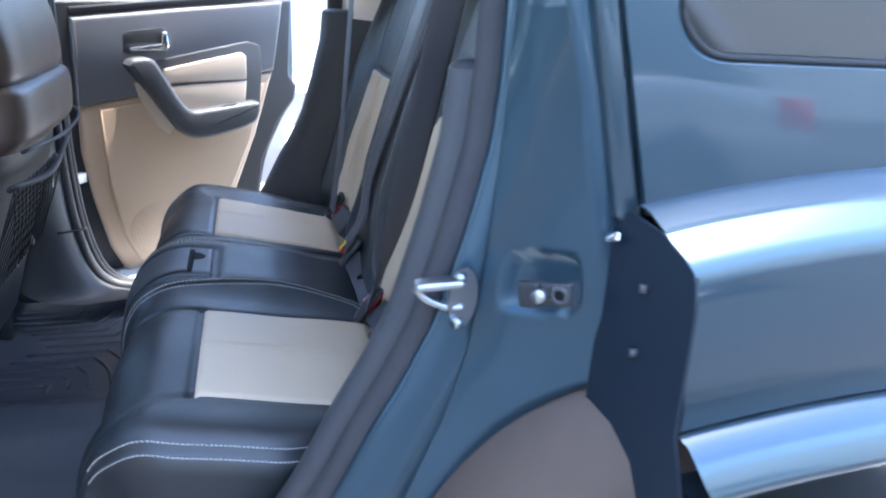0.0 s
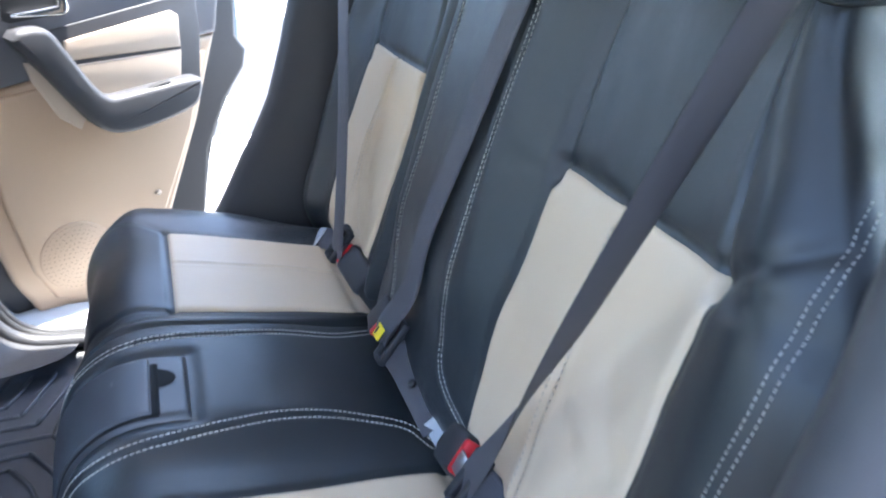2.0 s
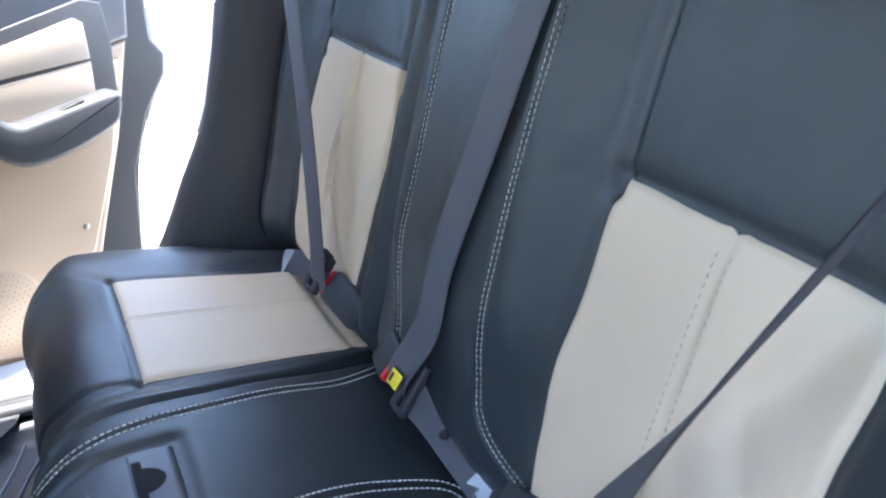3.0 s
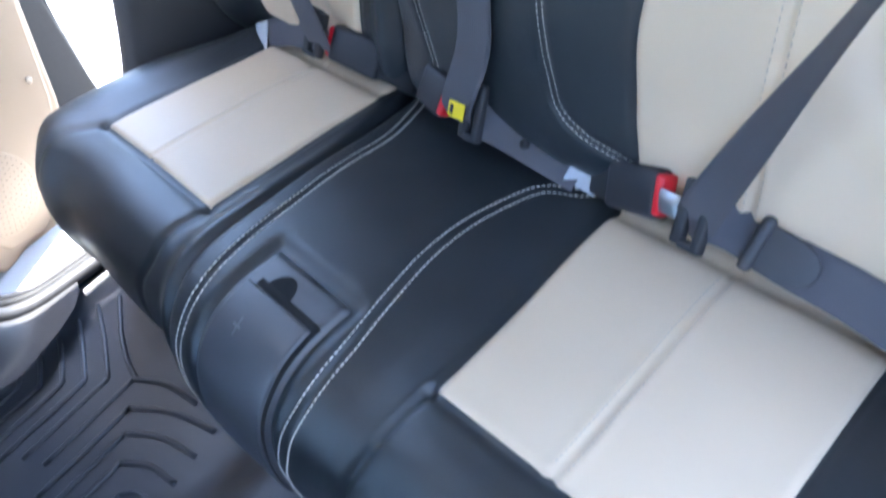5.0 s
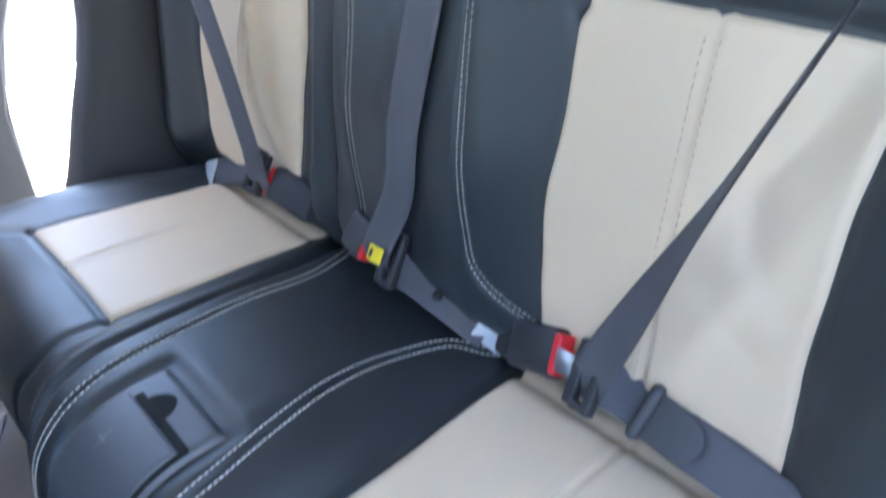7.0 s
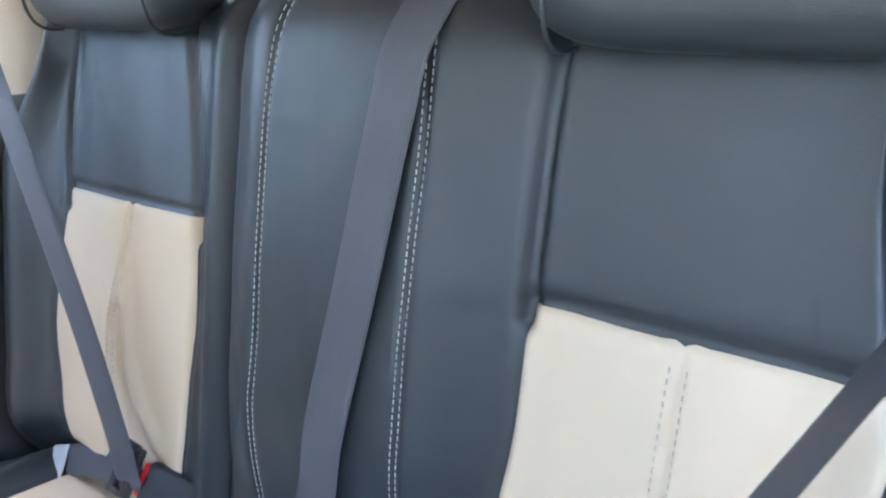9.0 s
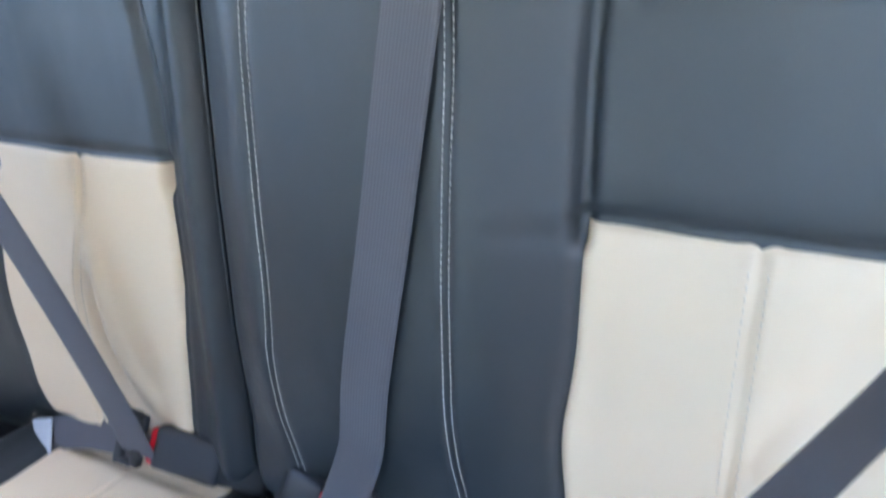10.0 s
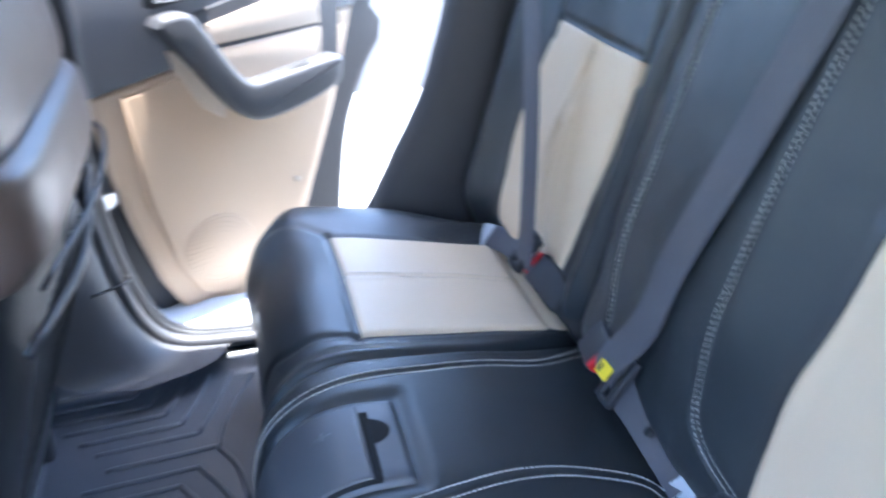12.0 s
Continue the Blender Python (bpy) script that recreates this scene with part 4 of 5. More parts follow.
def wheel(x, y):
    """Off-road tyre with tread blocks, and its rim."""
    prof = [(0.10, 0.235), (0.125, 0.26), (0.138, 0.31), (0.138, 0.36), (0.128, 0.395), (0.105, 0.408), (0.0, 0.410), (-0.105, 0.408), (-0.128, 0.395), (-0.138, 0.36), (-0.138, 0.31), (-0.125, 0.26), (-0.10, 0.235)]
    A = np.linspace(0, 2 * math.pi, 64, endpoint=False)
    G = np.array([[(x + p, y + r * math.cos(a), 0.54 + r * math.sin(a)) for a in A] for p, r in prof])
    ty = grid_part("tyre", G, TYRE, car, "worn black all-terrain tyre", cyc=True)
    blocks = bmesh.new()
    for k in range(44):
        for j, off in enumerate((-0.105, -0.052, 0.0, 0.052, 0.105)):
            a = 2 * math.pi * (k + (0.5 if j % 2 else 0)) / 44
            m = Matrix.Translation((x + off, y, 0.54)) @ Matrix.Rotation(a, 4, "X") @ Matrix.Rotation(0.35 * (-1) ** j, 4, "Z")
            box_bm(-0.021, 0.021, 0.400, 0.424, -0.019, 0.019, 0, 1, bm=blocks, m=m)
    tagged(part("tread", blocks, TYRE, ty, shade=False), kind="stuff")
    R = np.array([[(x + p, y + r * math.cos(a), 0.54 + r * math.sin(a)) for a in A] for p, r in [(-0.10, 0.24), (-0.11, 0.21), (-0.05, 0.19), (-0.06, 0.06), (-0.075, 0.0)]])
    grid_part("rim", R, STEEL, ty, cyc=True)


wheel(-0.80, -0.42)
wheel(0.85, -0.42)

# far quarter, tailgate, roof, floor, sills
far_q, far_hole = ring_panel("quarter_panel", 0.912, 1, -1.55, -0.045, 1.0, 1.84, (-1.25, -0.128, 1.492, 1.78), 0.045, PAINT, car)
part("inner_side", box_bm(0.72, 0.76, -1.5, -0.18, 0.58, 1.47, 0.01), CHARCOAL, car)
part("inner_side", box_bm(-0.71, -0.67, -1.5, -0.18, 0.58, 1.47, 0.01), CHARCOAL, car)
part("tailgate", box_bm(-0.80, 0.85, -1.56, -1.50, 0.58, 1.40, 0.02), CHARCOAL, car)
roof_bm = box_bm(-0.80, 0.85, -1.55, 1.7, 1.855, 1.90, 0.02)
part("roof", roof_bm, PAINT, car)
part("roof_lining", box_bm(-0.76, 0.81, -1.5, 1.65, 1.83, 1.852, 0.01), HEADLINER, car)
part("floor_pan", box_bm(-0.80, 0.85, -1.5, 1.75, 0.50, 0.555, 0.01), CARPET, car)
part("seat_riser", box_bm(-0.60, 0.655, 0.02, 0.40, 0.556, 0.84, 0.02), CARPET, car)
part("firewall", box_bm(-0.80, 0.85, 1.70, 1.76, 0.5, 1.15, 0.02), CHARCOAL, car)
part("dashboard", box_bm(-0.72, 0.77, 1.40, 1.70, 0.85, 1.15, 0.05, 4), CHARCOAL, car)
for side, x0, x1 in ((-1, -0.885, -0.745), (1, 0.785, 0.985)):
    part("sill", box_bm(x0, x1, 0.30, 0.98, 0.46, 0.602, 0.02, 3), PAINT_INNER, car)
    part("sill_plate", box_bm(x0 + 0.02, x1 - 0.02, 0.32, 0.96, 0.603, 0.610, 0.003, 2), WHITE if side > 0 else CHARCOAL, car, "pale scuffed sill plate" if side > 0 else "")
part("front_floor_side", box_bm(0.86, 0.90, 0.98, 1.7, 0.46, 1.45, 0.02), PAINT, car)
part("front_floor_side", box_bm(-0.85, -0.81, 1.05, 1.7, 0.46, 1.45, 0.02), PAINT, car)

def pane_of(name, corners, parent):
    bm = bmesh.new()
    bm.faces.new([bm.verts.new(c) for c in corners])
    ob = part(name, bm, SCREEN_GLASS, parent, shade=False)
    ob.visible_shadow = False
    return ob


pane_of("windscreen", [(-0.78, 1.70, 1.15), (0.83, 1.70, 1.15), (0.80, 1.25, 1.84), (-0.75, 1.25, 1.84)], car)
pane_of("rear_window", [(-0.78, -1.53, 1.40), (0.83, -1.53, 1.40), (0.80, -1.50, 1.84), (-0.75, -1.50, 1.84)], car)
pane_of("front_window", [(0.88, 1.0, 1.45), (0.88, 1.7, 1.45), (0.84, 1.3, 1.83), (0.84, 1.0, 1.83)], car)
pane_of("front_window", [(-0.83, 1.05, 1.45), (-0.83, 1.7, 1.45), (-0.79, 1.3, 1.83), (-0.79, 1.05, 1.83)], car)
pane_of("quarter_window", [(0.90, -1.26, 1.48), (0.90, -0.12, 1.48), (0.90, -0.12, 1.79), (0.90, -1.26, 1.79)], car)

# middle pillar and its foot, swept into the sill
part("middle_pillar", box_bm(0.745, 0.86, 0.80, 0.98, 0.56, 1.86, 0.03, 4), CHARCOAL, car)
FOOT = [(0.775, 0.800, 1.70), (0.772, 0.790, 1.25), (0.770, 0.782, 1.0), (0.772, 0.765, 0.82), (0.782, 0.728, 0.68), (0.788, 0.668, 0.622), (0.778, 0.56, 0.612), (0.776, 0.40, 0.612), (0.776, 0.30, 0.66)]
FP = spline(FOOT[:7], 8)
grid_part("pillar_panel", np.array([[(x - 0.13, y + 0.20, z), (x - 0.10, y + 0.10, z), (x - 0.075, y + 0.055, z), (x - 0.045, y + 0.030, z), (x - 0.015, y + 0.022, z), (x + 0.01, y + 0.03, z)] for x, y, z in FP]), CHARCOAL, car)
for k, (dx, dy, rad, mt) in enumerate(((-0.004, 0.018, 0.016, CHARCOAL), (0.020, 0.004, 0.010, RUBBER), (0.036, -0.002, 0.009, CHARCOAL_DARK))):
    tube("pillar_ridge" if k < 1 else "door_seal", [(x + dx, y + dy, z) for x, y, z in FOOT], rad, mt, car, sides=12, steps=8)
tube("foot_joint", [(0.700, 0.815, 0.815), (0.735, 0.765, 0.812), (0.765, 0.752, 0.806), (0.80, 0.770, 0.80)], 0.0035, RUBBER, car, sides=6)
rounded_block("door_check", (0.845, 0.80, 0.93), (0.90, 0.77, 0.93), (0, 0, 1), 0.02, 0.03, STEEL, car, 0.003)

# ---- floor mat with raised ribs ----
mat = thing("floor_mat", "black moulded rubber floor mat with raised chevron ribs", "floor mat", loc=(0.03, 0.75, 0.556))
MX, MY = np.meshgrid(np.linspace(-0.70, 0.765, 240), np.linspace(0.40, 1.02, 120), indexing="ij")
hump = 0.055 * np.exp(-(((MX - 0.03) / 0.13) ** 4))
rim = 0.030 * smooth(0.705, 0.765, MX) + 0.030 * smooth(0.64, 0.70, -MX) + 0.05 * smooth(0.93, 1.0, MY)
grid_part("tray", np.stack([MX, MY, 0.562 + hump + rim + lumps(MX, MY, 0.001, 15, 9)], -1), MAT_RUBBER, mat, flip=True)


def rib(pts):
    P = [(x, y, 0.5635 + 0.055 * math.exp(-(((x - 0.03) / 0.13) ** 4))) for x, y in pts]
    tube("rib", P, 0.0050, MAT_RUBBER, mat, sides=8, steps=5)


for a, b in (((0.495, 0.623), (0.346, 0.571)), ((0.448, 0.659), (0.272, 0.578)), ((0.409, 0.690), (0.262, 0.626)), ((0.366, 0.723), (0.250, 0.676)), ((0.316, 0.752), (0.246, 0.722)), ((0.272, 0.781), (0.237, 0.770))):
    rib([a, ((a[0] + b[0]) / 2 + 0.008, (a[1] + b[1]) / 2 - 0.010), b])
    rib([a, (a[0] - 0.004, a[1] + 0.08), (a[0] - 0.010, a[1] + 0.20)])
for k in range(6):
    vx, vy = 0.540 + 0.037 * k, 0.657 + 0.033 * k
    rib([(vx, vy), (vx + (0.735 - vx) * 0.5, vy - (0.735 - vx) * 0.21), (0.735, vy - (0.735 - vx) * 0.38)])
    rib([(vx, vy), (vx - 0.003, vy + 0.08), (vx - 0.008, vy + 0.19)])
rib([(0.70, 0.545), (0.62, 0.585), (0.54, 0.612), (0.491, 0.619)])
for k in range(6):
    rib([(-0.62 + 0.05 * k, 0.56 + 0.01 * k), (-0.56 + 0.05 * k, 0.64 + 0.02 * k), (-0.53 + 0.05 * k, 0.74 + 0.02 * k)])

# ---- front seat ----
fseat = thing("front_seat", "dark leather front seat with a net pocket on its back", "car seat", "front seats", loc=(0.37, 0.95, 0.556), own=True)


def seat_shell(name, x0, x1, ctrl, depth, mat, label=""):
    """A padded slab that follows a profile in y-z; its rear face is the profile."""
    P = spline(ctrl, 10)
    n = 26
    G = []
    for y, z in P:
        row = []
        for a in np.linspace(0, 2 * math.pi, n, endpoint=False):
            cx = np.sign(math.cos(a)) * abs(math.cos(a)) ** 0.35
            cy = np.sign(math.sin(a)) * abs(math.sin(a)) ** 0.5
            row.append(((x0 + x1) / 2 + (x1 - x0) / 2 * cx, y + depth / 2 + depth / 2 * cy, z))
        G.append(row)
    G = np.array(G)
    G = np.concatenate([G.mean(1, keepdims=True).repeat(n, 1)[:1], G, G.mean(1, keepdims=True).repeat(n, 1)[-1:]], 0)
    return grid_part(name, G - np.array([0.37, 0.95, 0.556]), mat, fseat, label, cyc=True)


seat_shell("backrest", 0.115, 0.640, [(0.90, 0.66), (0.86, 0.80), (0.80, 1.00), (0.765, 1.13), (0.76, 1.20)], 0.17, BLACK_LEATHER)
seat_shell("back_cap", 0.110, 0.648, [(0.735, 1.165), (0.712, 1.195), (0.708, 1.24), (0.712, 1.285), (0.730, 1.30)], 0.22, BROWN_LEATHER, "glossy dark leather roll")
seat_shell("upper_back", 0.125, 0.635, [(0.742, 1.29), (0.725, 1.33), (0.735, 1.42), (0.77, 1.52), (0.80, 1.56)], 0.17, BROWN_LEATHER)
seat_shell("front_headrest", 0.24, 0.52, [(0.81, 1.58), (0.80, 1.66), (0.82, 1.76)], 0.11, BLACK_LEATHER)
seat_shell("seat_cushion", 0.10, 0.65, [(0.95, 0.70), (0.94, 0.80), (0.95, 0.90)], 0.55, BLACK_LEATHER)
off = Vector((0.37, 0.95, 0.556))
tube("piping", [Vector((0.12, 0.722, 1.175)) - off, Vector((0.38, 0.700, 1.165)) - off, Vector((0.60, 0.708, 1.175)) - off, Vector((0.645, 0.75, 1.20)) - off], 0.004, CHARCOAL_DARK, fseat)
pocket = thing("net_pocket", "black elastic net pocket with grey clips on the seat's back", "net pocket", loc=(0.38, 0.76, 0.9), own=True)
po = pocket.location
for k in range(16):
    x = 0.14 + 0.031 * k
    tube("cord", [Vector((x, 0.752, 1.09)) - po, Vector((min(x + 0.10, 0.63), 0.79, 0.97)) - po, Vector((min(x + 0.16, 0.63), 0.835, 0.84)) - po], 0.0016, RUBBER, pocket, sides=5, steps=3)
    tube("cord", [Vector((x, 0.752, 1.09)) - po, Vector((max(x - 0.10, 0.12), 0.79, 0.97)) - po, Vector((max(x - 0.16, 0.12), 0.835, 0.84)) - po], 0.0016, RUBBER, pocket, sides=5, steps=3)
tube("top_band", [Vector((0.11, 0.752, 1.10)) - po, Vector((0.38, 0.735, 1.075)) - po, Vector((0.645, 0.752, 1.105)) - po], 0.007, CHARCOAL_DARK, pocket)
for x, y, z in ((0.635, 0.758, 1.10), (0.47, 0.745, 1.085), (0.635, 0.80, 0.98), (0.60, 0.855, 0.83), (0.42, 0.85, 0.83)):
    rounded_block("clip", Vector((x, y, z + 0.012)) - po, Vector((x, y, z - 0.012)) - po, (0, 1, 0.2), 0.012, 0.010, STEEL if z < 1 else GREY_PLASTIC, pocket, 0.003)
part("seat_rail", box_bm(-0.20, -0.16, -0.03, 0.25, 0.0, 0.09, 0.01), CHARCOAL_DARK, fseat)
part("seat_rail", box_bm(0.17, 0.21, -0.03, 0.25, 0.0, 0.09, 0.01), CHARCOAL_DARK, fseat)

# driver's seat: out of view, added to block windscreen light on the near backrest
driver_seat = copy_thing(fseat, Matrix.Translation((2 * XC - 0.37, 1.06, 0.556)))
tagged(driver_seat, "dark leather front seat beside the open near door, out of view")

# ---- open far door ----
door = thing("open_door", "open rear door of the blue car with tan and grey trim", "door", loc=(0.907, 0.771, 0.56), own=True)
DA, DN = Vector((0.418, -0.908, 0)), Vector((-0.908, -0.418, 0))
DM = Matrix(((DA.x, -DN.x, 0, 0), (DA.y, -DN.y, 0, 0), (0, 0, 1, -0.56), (0, 0, 0, 1)))


def rounded(outline, n=5):
    return [tuple(p) for p in spline(list(outline) + [outline[0]], n)[:-1]]


def door_line(a):
    return 1.140 + 0.150 * a


prism("shell", [(-0.05, 1.44), (-0.05, 1.0), (0.0, 0.70), (0.09, 0.53), (0.40, 0.52), (0.56, 0.60), (0.575, 0.74), (0.60, 0.92), (0.66, 1.05), (0.725, 1.13), (0.735, 1.18), (0.705, 1.22), (0.715, 1.47)], Matrix.Translation(DN * -0.10) @ DM, 0.085, CHARCOAL_DARK, door, "", 0.012, 3)
prism("outer_skin", [(-0.08, 1.47), (-0.08, 0.60), (0.05, 0.47), (0.48, 0.47), (0.585, 0.62), (0.62, 0.92), (0.70, 1.06), (0.765, 1.14), (0.76, 1.47)], Matrix.Translation(DN * -0.125) @ DM, 0.025, PAINT, door, "", 0.006)
prism("lower_panel", [(0.0, door_line(0)), (0.0, 1.0), (0.022, 0.85), (0.060, 0.69), (0.10, 0.605), (0.16, 0.562), (0.25, 0.552), (0.36, 0.60), (0.458, 0.77), (0.482, 0.83), (0.56, 1.02), (0.628, 1.235)], Matrix.Translation(DN * -0.02) @ DM, 0.032, TAN_PLASTIC, door, "smooth tan plastic lower panel", 0.014, 3)
prism("raised_field", [(0.055, 1.135), (0.065, 0.90), (0.10, 0.72), (0.14, 0.635), (0.22, 0.60), (0.34, 0.64), (0.44, 0.79), (0.535, 1.00), (0.595, 1.20)], Matrix.Translation(DN * 0.0115) @ DM, 0.010, TAN_PLASTIC, door, "", 0.009, 4)
prism("upper_panel", [(0.0, 1.395), (-0.002, door_line(0) + 0.002), (0.628, door_line(0.628) + 0.004), (0.655, 1.40), (0.663, 1.464), (0.33, 1.432)], Matrix.Translation(DN * -0.02) @ DM, 0.040, GREY_PLASTIC, door, "grey grained plastic upper panel", 0.012, 3)
prism("pocket_frame", [(0.225, 1.21), (0.225, 1.275), (0.53, 1.335), (0.575, 1.322), (0.582, 1.25), (0.57, 1.10), (0.42, 1.06), (0.30, 1.10)], Matrix.Translation(DN * 0.018) @ DM, 0.006, CHARCOAL, door, "", 0.004)
prism("door_insert", [(0.245, 1.205), (0.250, 1.250), (0.505, 1.300), (0.524, 1.288), (0.524, 1.213)], Matrix.Translation(DN * 0.023) @ DM, 0.007, TAN_VINYL, door, "padded tan vinyl insert", 0.006, 3)
prism("door_insert", [(0.255, 1.195), (0.523, 1.207), (0.515, 1.10), (0.42, 1.075), (0.33, 1.09)], Matrix.Translation(DN * 0.023) @ DM, 0.007, TAN_VINYL, door, "padded tan vinyl insert", 0.006, 3)
SWEEP = [(0.130, 1.268), (0.150, 1.286), (0.205, 1.284), (0.240, 1.235), (0.285, 1.158), (0.318, 1.126), (0.360, 1.126), (0.450, 1.136), (0.535, 1.144), (0.552, 1.130), (0.540, 1.085), (0.505, 1.064), (0.420, 1.042), (0.340, 1.034), (0.290, 1.052), (0.245, 1.105), (0.190, 1.185), (0.140, 1.250)]
arm = prism("armrest", rounded(SWEEP, 4), Matrix.Translation(DN * 0.014) @ DM, 0.062, CHARCOAL, door, "charcoal plastic pull handle swept into an armrest", 0.015, 4)
prism("pull_recess", [(0.160, 1.21), (0.195, 1.21), (0.275, 1.075), (0.260, 1.045), (0.215, 1.08), (0.170, 1.17)], Matrix.Translation(DN * 0.017) @ DM, 0.010, TAN_VINYL, door, "", 0.006)
prism("window_switch", [(0.400, 1.128), (0.455, 1.142), (0.470, 1.142), (0.460, 1.128)], Matrix.Translation(DN * 0.050) @ DM, 0.018, RUBBER, arm, "", 0.002)
cup = prism("handle_bezel", [(0.135, 1.300), (0.138, 1.352), (0.155, 1.362), (0.255, 1.374), (0.268, 1.362), (0.265, 1.318), (0.250, 1.306), (0.150, 1.294)], Matrix.Translation(DN * 0.0195) @ DM, 0.003, RUBBER, door, "", 0.001)
prism("door_handle", [(0.150, 1.306), (0.150, 1.314), (0.245, 1.326), (0.250, 1.360), (0.265, 1.362), (0.270, 1.318), (0.258, 1.306)], Matrix.Translation(DN * 0.022) @ DM, 0.014, CHROME, door, "chrome inner door handle", 0.004)
grille = bmesh.new()
for ring in range(1, 8):
    for k in range(6 * ring):
        a = 2 * math.pi * k / (6 * ring)
        bmesh.ops.create_uvsphere(grille, u_segments=6, v_segments=4, radius=0.0032, matrix=DM @ Matrix.Translation((0.205 + 0.0115 * ring * math.cos(a), -0.021, 0.735 + 0.0115 * ring * math.sin(a))))
prism("speaker_cover", [(0.205 + 0.09 * math.cos(a), 0.735 + 0.09 * math.sin(a)) for a in np.linspace(0, 2 * math.pi, 40, endpoint=False)], Matrix.Translation(DN * 0.0195) @ DM, 0.004, TAN_PLASTIC, door, "", 0.003)
tagged(part("grille_dots", grille, LINER, door), kind="stuff")
tube("screw_cap", [DM @ Vector((0.425, -0.020, 0.850)), DM @ Vector((0.425, -0.024, 0.850))], 0.008, TAN_VINYL, door, sides=14)
prism("weather_strip", [(0.0, 1.402), (0.33, 1.438), (0.665, 1.470), (0.665, 1.492), (0.33, 1.460), (0.0, 1.424)], Matrix.Translation(DN * -0.01) @ DM, 0.02, RUBBER, door, "", 0.003)
wf = [(-0.06, 1.45), (0.0, 1.62), (0.10, 1.80), (0.55, 1.82), (0.68, 1.66), (0.70, 1.47)]
tube("window_frame", [DM @ Vector((a, 0.05, z)) for a, z in wf], 0.022, CHARCOAL_DARK, door, sides=8)
wb = bmesh.new()
wb.faces.new([wb.verts.new(DM @ Vector((a, 0.05, z))) for a, z in wf])
part("window_pane", wb, GLASS, door, shade=False).visible_shadow = False
tube("door_seal", [DM @ Vector((a, 0.03, z)) for a, z in ((0.69, 1.46), (0.675, 1.25), (0.72, 1.16), (0.66, 1.06), (0.60, 0.93), (0.565, 0.75), (0.53, 0.60))], 0.013, RUBBER, door, sides=8)
for z in (1.235, 1.165):
    tube("clip", [DM @ Vector((0.640, 0.02, z)), DM @ Vector((0.690, 0.03, z + 0.004))], 0.004, WHITE, door, sides=6)

# ---- outside ----
GX, GY = np.meshgrid(np.array([-400.0, -20, -8, 0, 2.5, 4.35]), np.linspace(-400, 400, 9), indexing="ij")
ground = tagged(grid_part("ground", np.stack([np.array([-400.0, -20, -8, 0, 60, 400])[:, None].repeat(9, 1), GY, 0 * GX + GROUND], -1), ASPHALT, None), "grey weathered asphalt yard", "yard", kind="structure")
pavement = tagged(part("pavement", box_bm(-1.15, 3.72, -60, 60, GROUND - 0.05, GROUND + 0.004), CONCRETE), "pale sunlit concrete driveway under the car", "pavement", kind="structure")
slab_me = None
for k in range(14):
    for j in range(2):
        slab = new("slab", slab_me) if slab_me else part("slab", box_bm(0.006, 1.422, 0.006, 1.194, 0, 0.014, 0.004, 1), CONCRETE, shade=False)
        slab_me = slab.data
        slab.parent = pavement
        slab.location = (1.0 + 1.428 * j, -7.0 + 1.2 * k, GROUND + 0.004)
tagged(part("road", box_bm(3.86, 8.6, -60, 60, GROUND - 0.05, GROUND + 0.008), ASPHALT), "grey worn asphalt strip beside the driveway", "road", kind="structure")
tagged(part("kerb", box_bm(3.725, 3.855, -60, 60, GROUND - 0.02, GROUND + 0.026, 0.008), CONCRETE), "low pale concrete kerb", "kerb", kind="structure")
PAINTED = material("road_paint", (0.62, 0.62, 0.60), 0.8, 0, 80, 0.4, 0.2, 8)
tagged(part("road_marking", box_bm(3.87, 6.2, -0.16, -0.03, GROUND + 0.009, GROUND + 0.013), PAINTED, shade=False), "worn white line painted on the asphalt", "road marking", kind="structure")
tagged(part("footpath", box_bm(8.65, 10.9, -60, 60, GROUND - 0.05, GROUND + 0.03, 0.01), CONCRETE), "pale concrete pavement before the house", "pavement", kind="structure")
house = thing("house", "cream house wall with horizontal lap siding", "house", loc=(11, 0, GROUND), own=True)
part("wall", box_bm(0.03, 0.3, -14, 14, 0, 3.2), SIDING, house, shade=False)
for k in range(18):
    part("siding_board", box_bm(0.0, 0.03, -14, 14, 0.17 * k, 0.17 * k + 0.165, 0.004, 1), SIDING, house, shade=False)
# wall known only from the paint's reflections; height stretched to block near-side sky light
near_house = copy_thing(house, Matrix.Translation((-9.0, 0, GROUND)) @ Matrix.Rotation(math.pi, 4, "Z") @ Matrix.Diagonal((1, 1, 1.8, 1)))
tagged(near_house, "cream house wall with lap siding across the yard, stretched tall to block sky")
grass = bmesh.new()
rng = random.Random(5)
for k in range(900):
    x, y = rng.uniform(1.0, 1.35), rng.uniform(0.30, 1.9)
    h, d = rng.uniform(0.04, 0.09), rng.uniform(0, 6.28)
    w = 0.005
    a, b2 = math.cos(d) * w, math.sin(d) * w
    grass.faces.new([grass.verts.new(p) for p in ((x - a, y - b2, GROUND), (x + a, y + b2, GROUND), (x + b2 * 4, y - a * 4, GROUND + h))])
tagged(part("grass", grass, GRASS_MAT, shade=False), "tuft of sunlit green grass beside the driveway", "grass", kind="stuff")

# the near rear door, swung wide: out of view, angled to shade the doorway
near_door = copy_thing(door, Matrix.Translation((-0.885, 0.96, 0.56)) @ Matrix.Rotation(radians(-38), 4, "Z") @ Matrix.Diagonal((-1, 1, 1, 1)))
tagged(near_door, "near rear door of the blue car swung wide open, out of view")

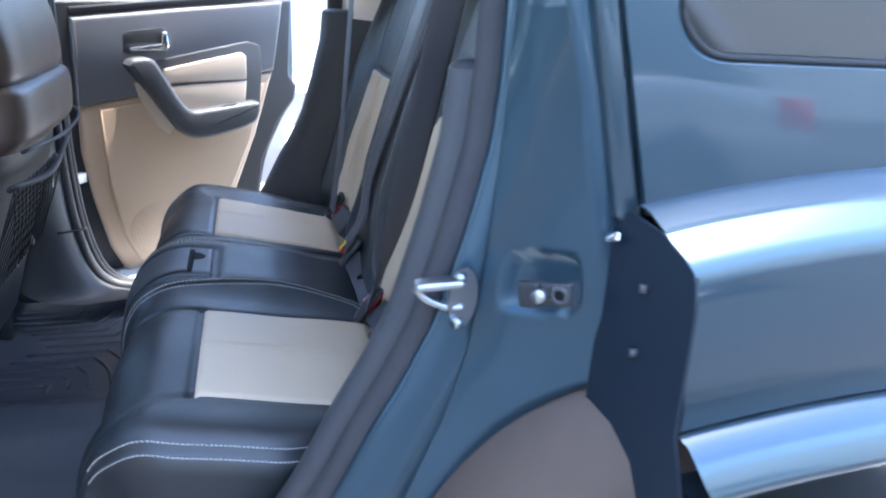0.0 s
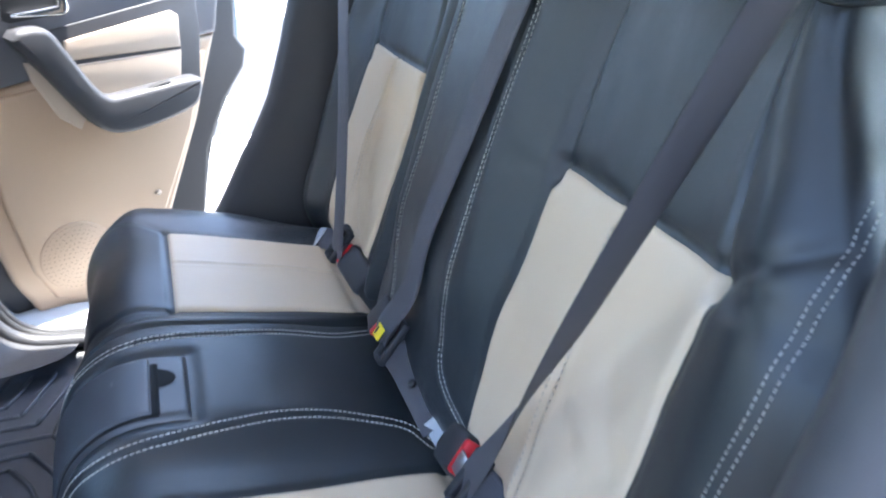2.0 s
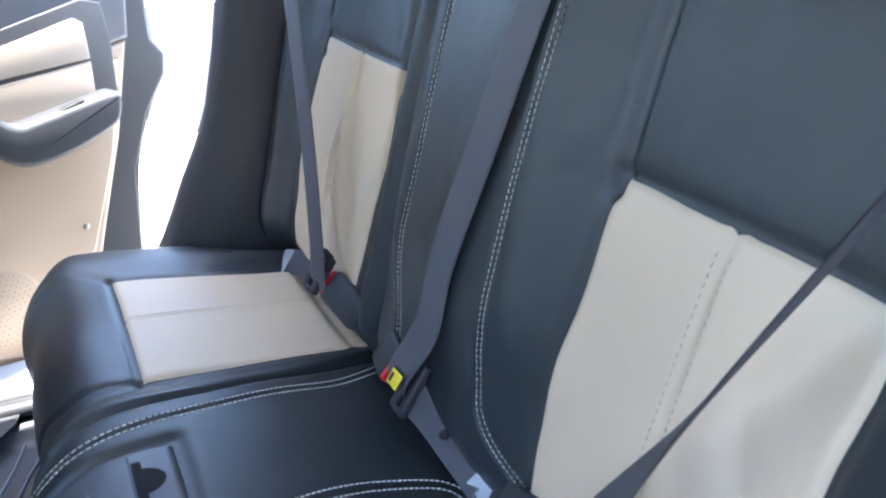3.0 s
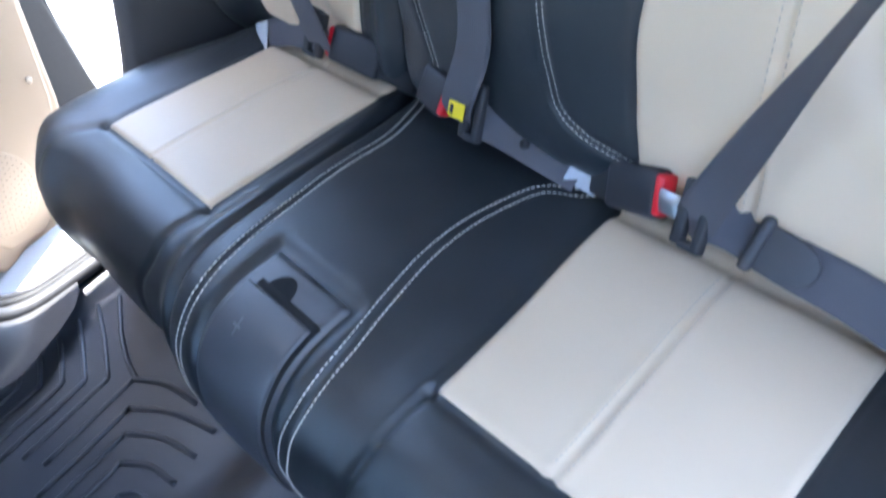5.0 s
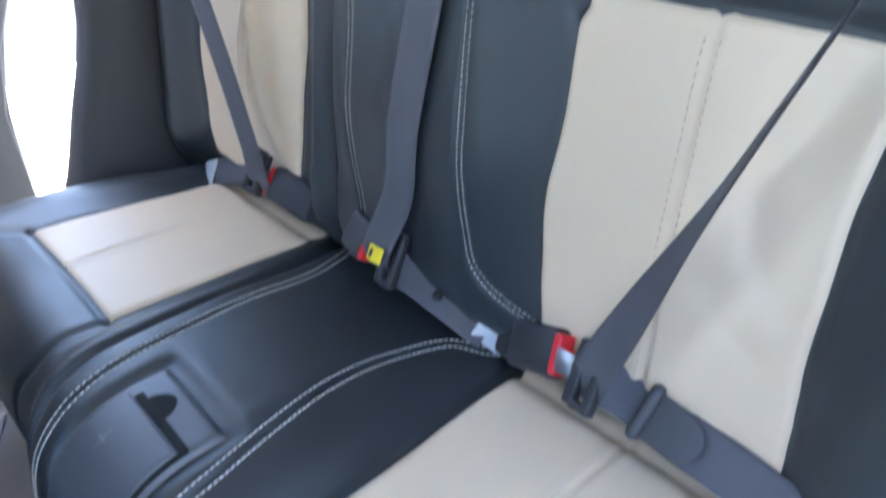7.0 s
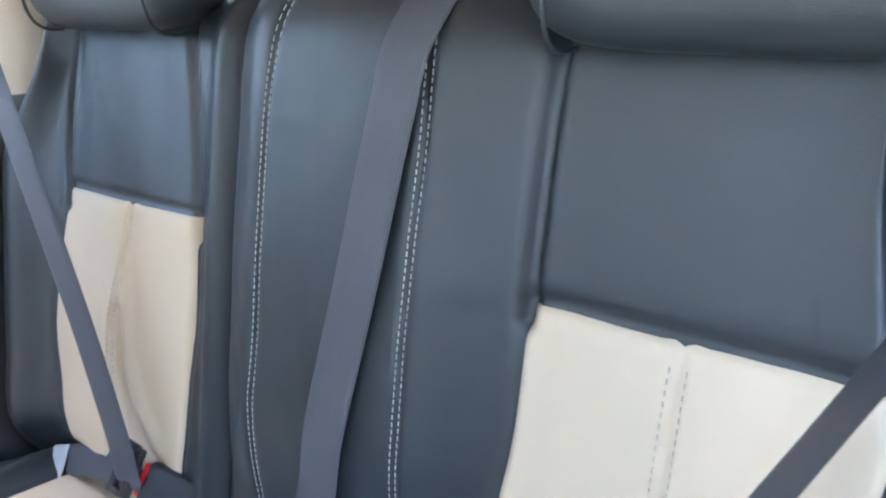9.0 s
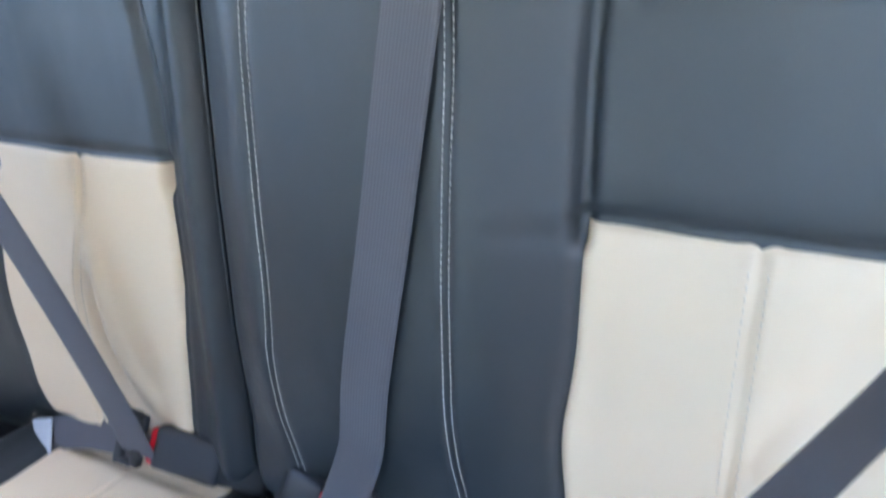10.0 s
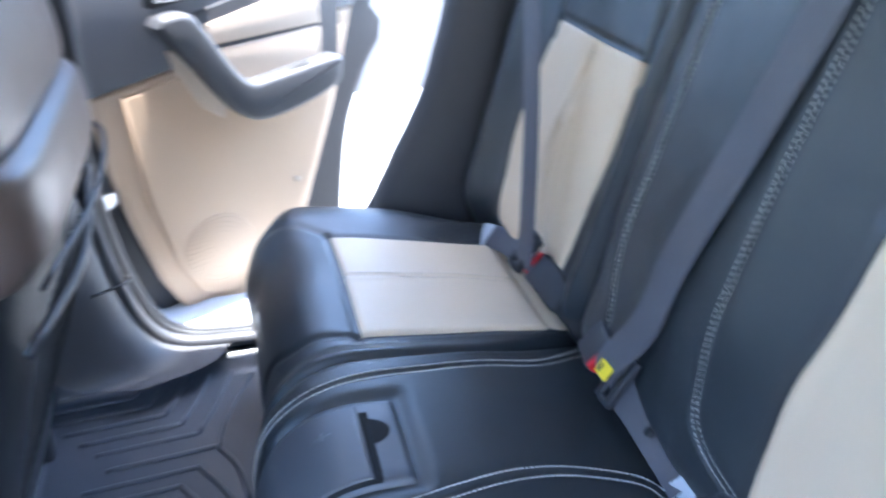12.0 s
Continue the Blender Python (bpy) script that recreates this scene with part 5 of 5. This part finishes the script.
# a silver car parked alongside, which the paint mirrors
parked = thing("parked_car", "silver car parked alongside on the asphalt", "car", loc=(-4.6, -0.6, GROUND), own=True)
SILVER = material("silver_paint", (0.42, 0.43, 0.44), 0.3, 0.5, None, 0, 0.03, 3, coat=1.0)
BODY = [(-2.2, 0.42), (-2.25, 0.75), (-2.15, 0.98), (-1.2, 1.06), (0.9, 1.02), (1.9, 0.92), (2.2, 0.75), (2.22, 0.42), (1.75, 0.36), (1.65, 0.62), (1.35, 0.75), (1.05, 0.62), (0.95, 0.36), (-0.95, 0.36), (-1.05, 0.62), (-1.35, 0.75), (-1.65, 0.62), (-1.75, 0.36)]
prism("body", BODY, Matrix(((0, -1, 0, -0.85), (1, 0, 0, 0), (0, 0, 1, 0), (0, 0, 0, 1))), 1.70, SILVER, parked, "", 0.06, 4)
CABIN = [(-2.0, 1.02), (-1.5, 1.45), (-1.1, 1.52), (0.1, 1.50), (0.95, 1.03)]
prism("cabin", CABIN, Matrix(((0, -1, 0, -0.72), (1, 0, 0, 0), (0, 0, 1, 0), (0, 0, 0, 1))), 1.44, SILVER, parked, "", 0.10, 4)
prism("side_window", [(-1.7, 1.08), (-1.35, 1.42), (-1.05, 1.46), (0.05, 1.44), (0.65, 1.08)], Matrix(((0, -1, 0, 0.70), (1, 0, 0, 0), (0, 0, 1, 0), (0, 0, 0, 1))), 0.035, RUBBER, parked, "dark side window", 0.01)
for yy in (-1.35, 1.35):
    A = np.linspace(0, 2 * math.pi, 40, endpoint=False)
    tw = grid_part("wheel", np.array([[(0.85 + p, yy + r * math.cos(a), 0.34 + r * math.sin(a)) for a in A] for p, r in [(-0.2, 0.22), (-0.2, 0.32), (-0.02, 0.34), (0.02, 0.31), (0.02, 0.24)]]), TYRE, parked, cyc=True)
    grid_part("rim", np.array([[(0.85 + p, yy + r * math.cos(a) * (1 + 0 * p), 0.34 + r * math.sin(a)) for a in A] for p, r in [(0.02, 0.24), (0.0, 0.22), (-0.03, 0.20), (-0.02, 0.08), (0.0, 0.0)]]), STEEL, tw, cyc=True)
    for k in range(5):
        a = 2 * math.pi * k / 5
        rounded_block("spoke", (0.855, yy + 0.05 * math.cos(a), 0.34 + 0.05 * math.sin(a)), (0.855, yy + 0.22 * math.cos(a), 0.34 + 0.22 * math.sin(a)), (1, 0, 0), 0.06, 0.02, STEEL, tw, 0.006)
prism("tail_light", [(-2.2, 0.78), (-2.12, 0.96), (-1.9, 0.97), (-1.95, 0.80)], Matrix(((0, -1, 0, 0.83), (1, 0, 0, 0), (0, 0, 1, 0), (0, 0, 0, 1))), 0.03, RED, parked, "red tail light", 0.01)
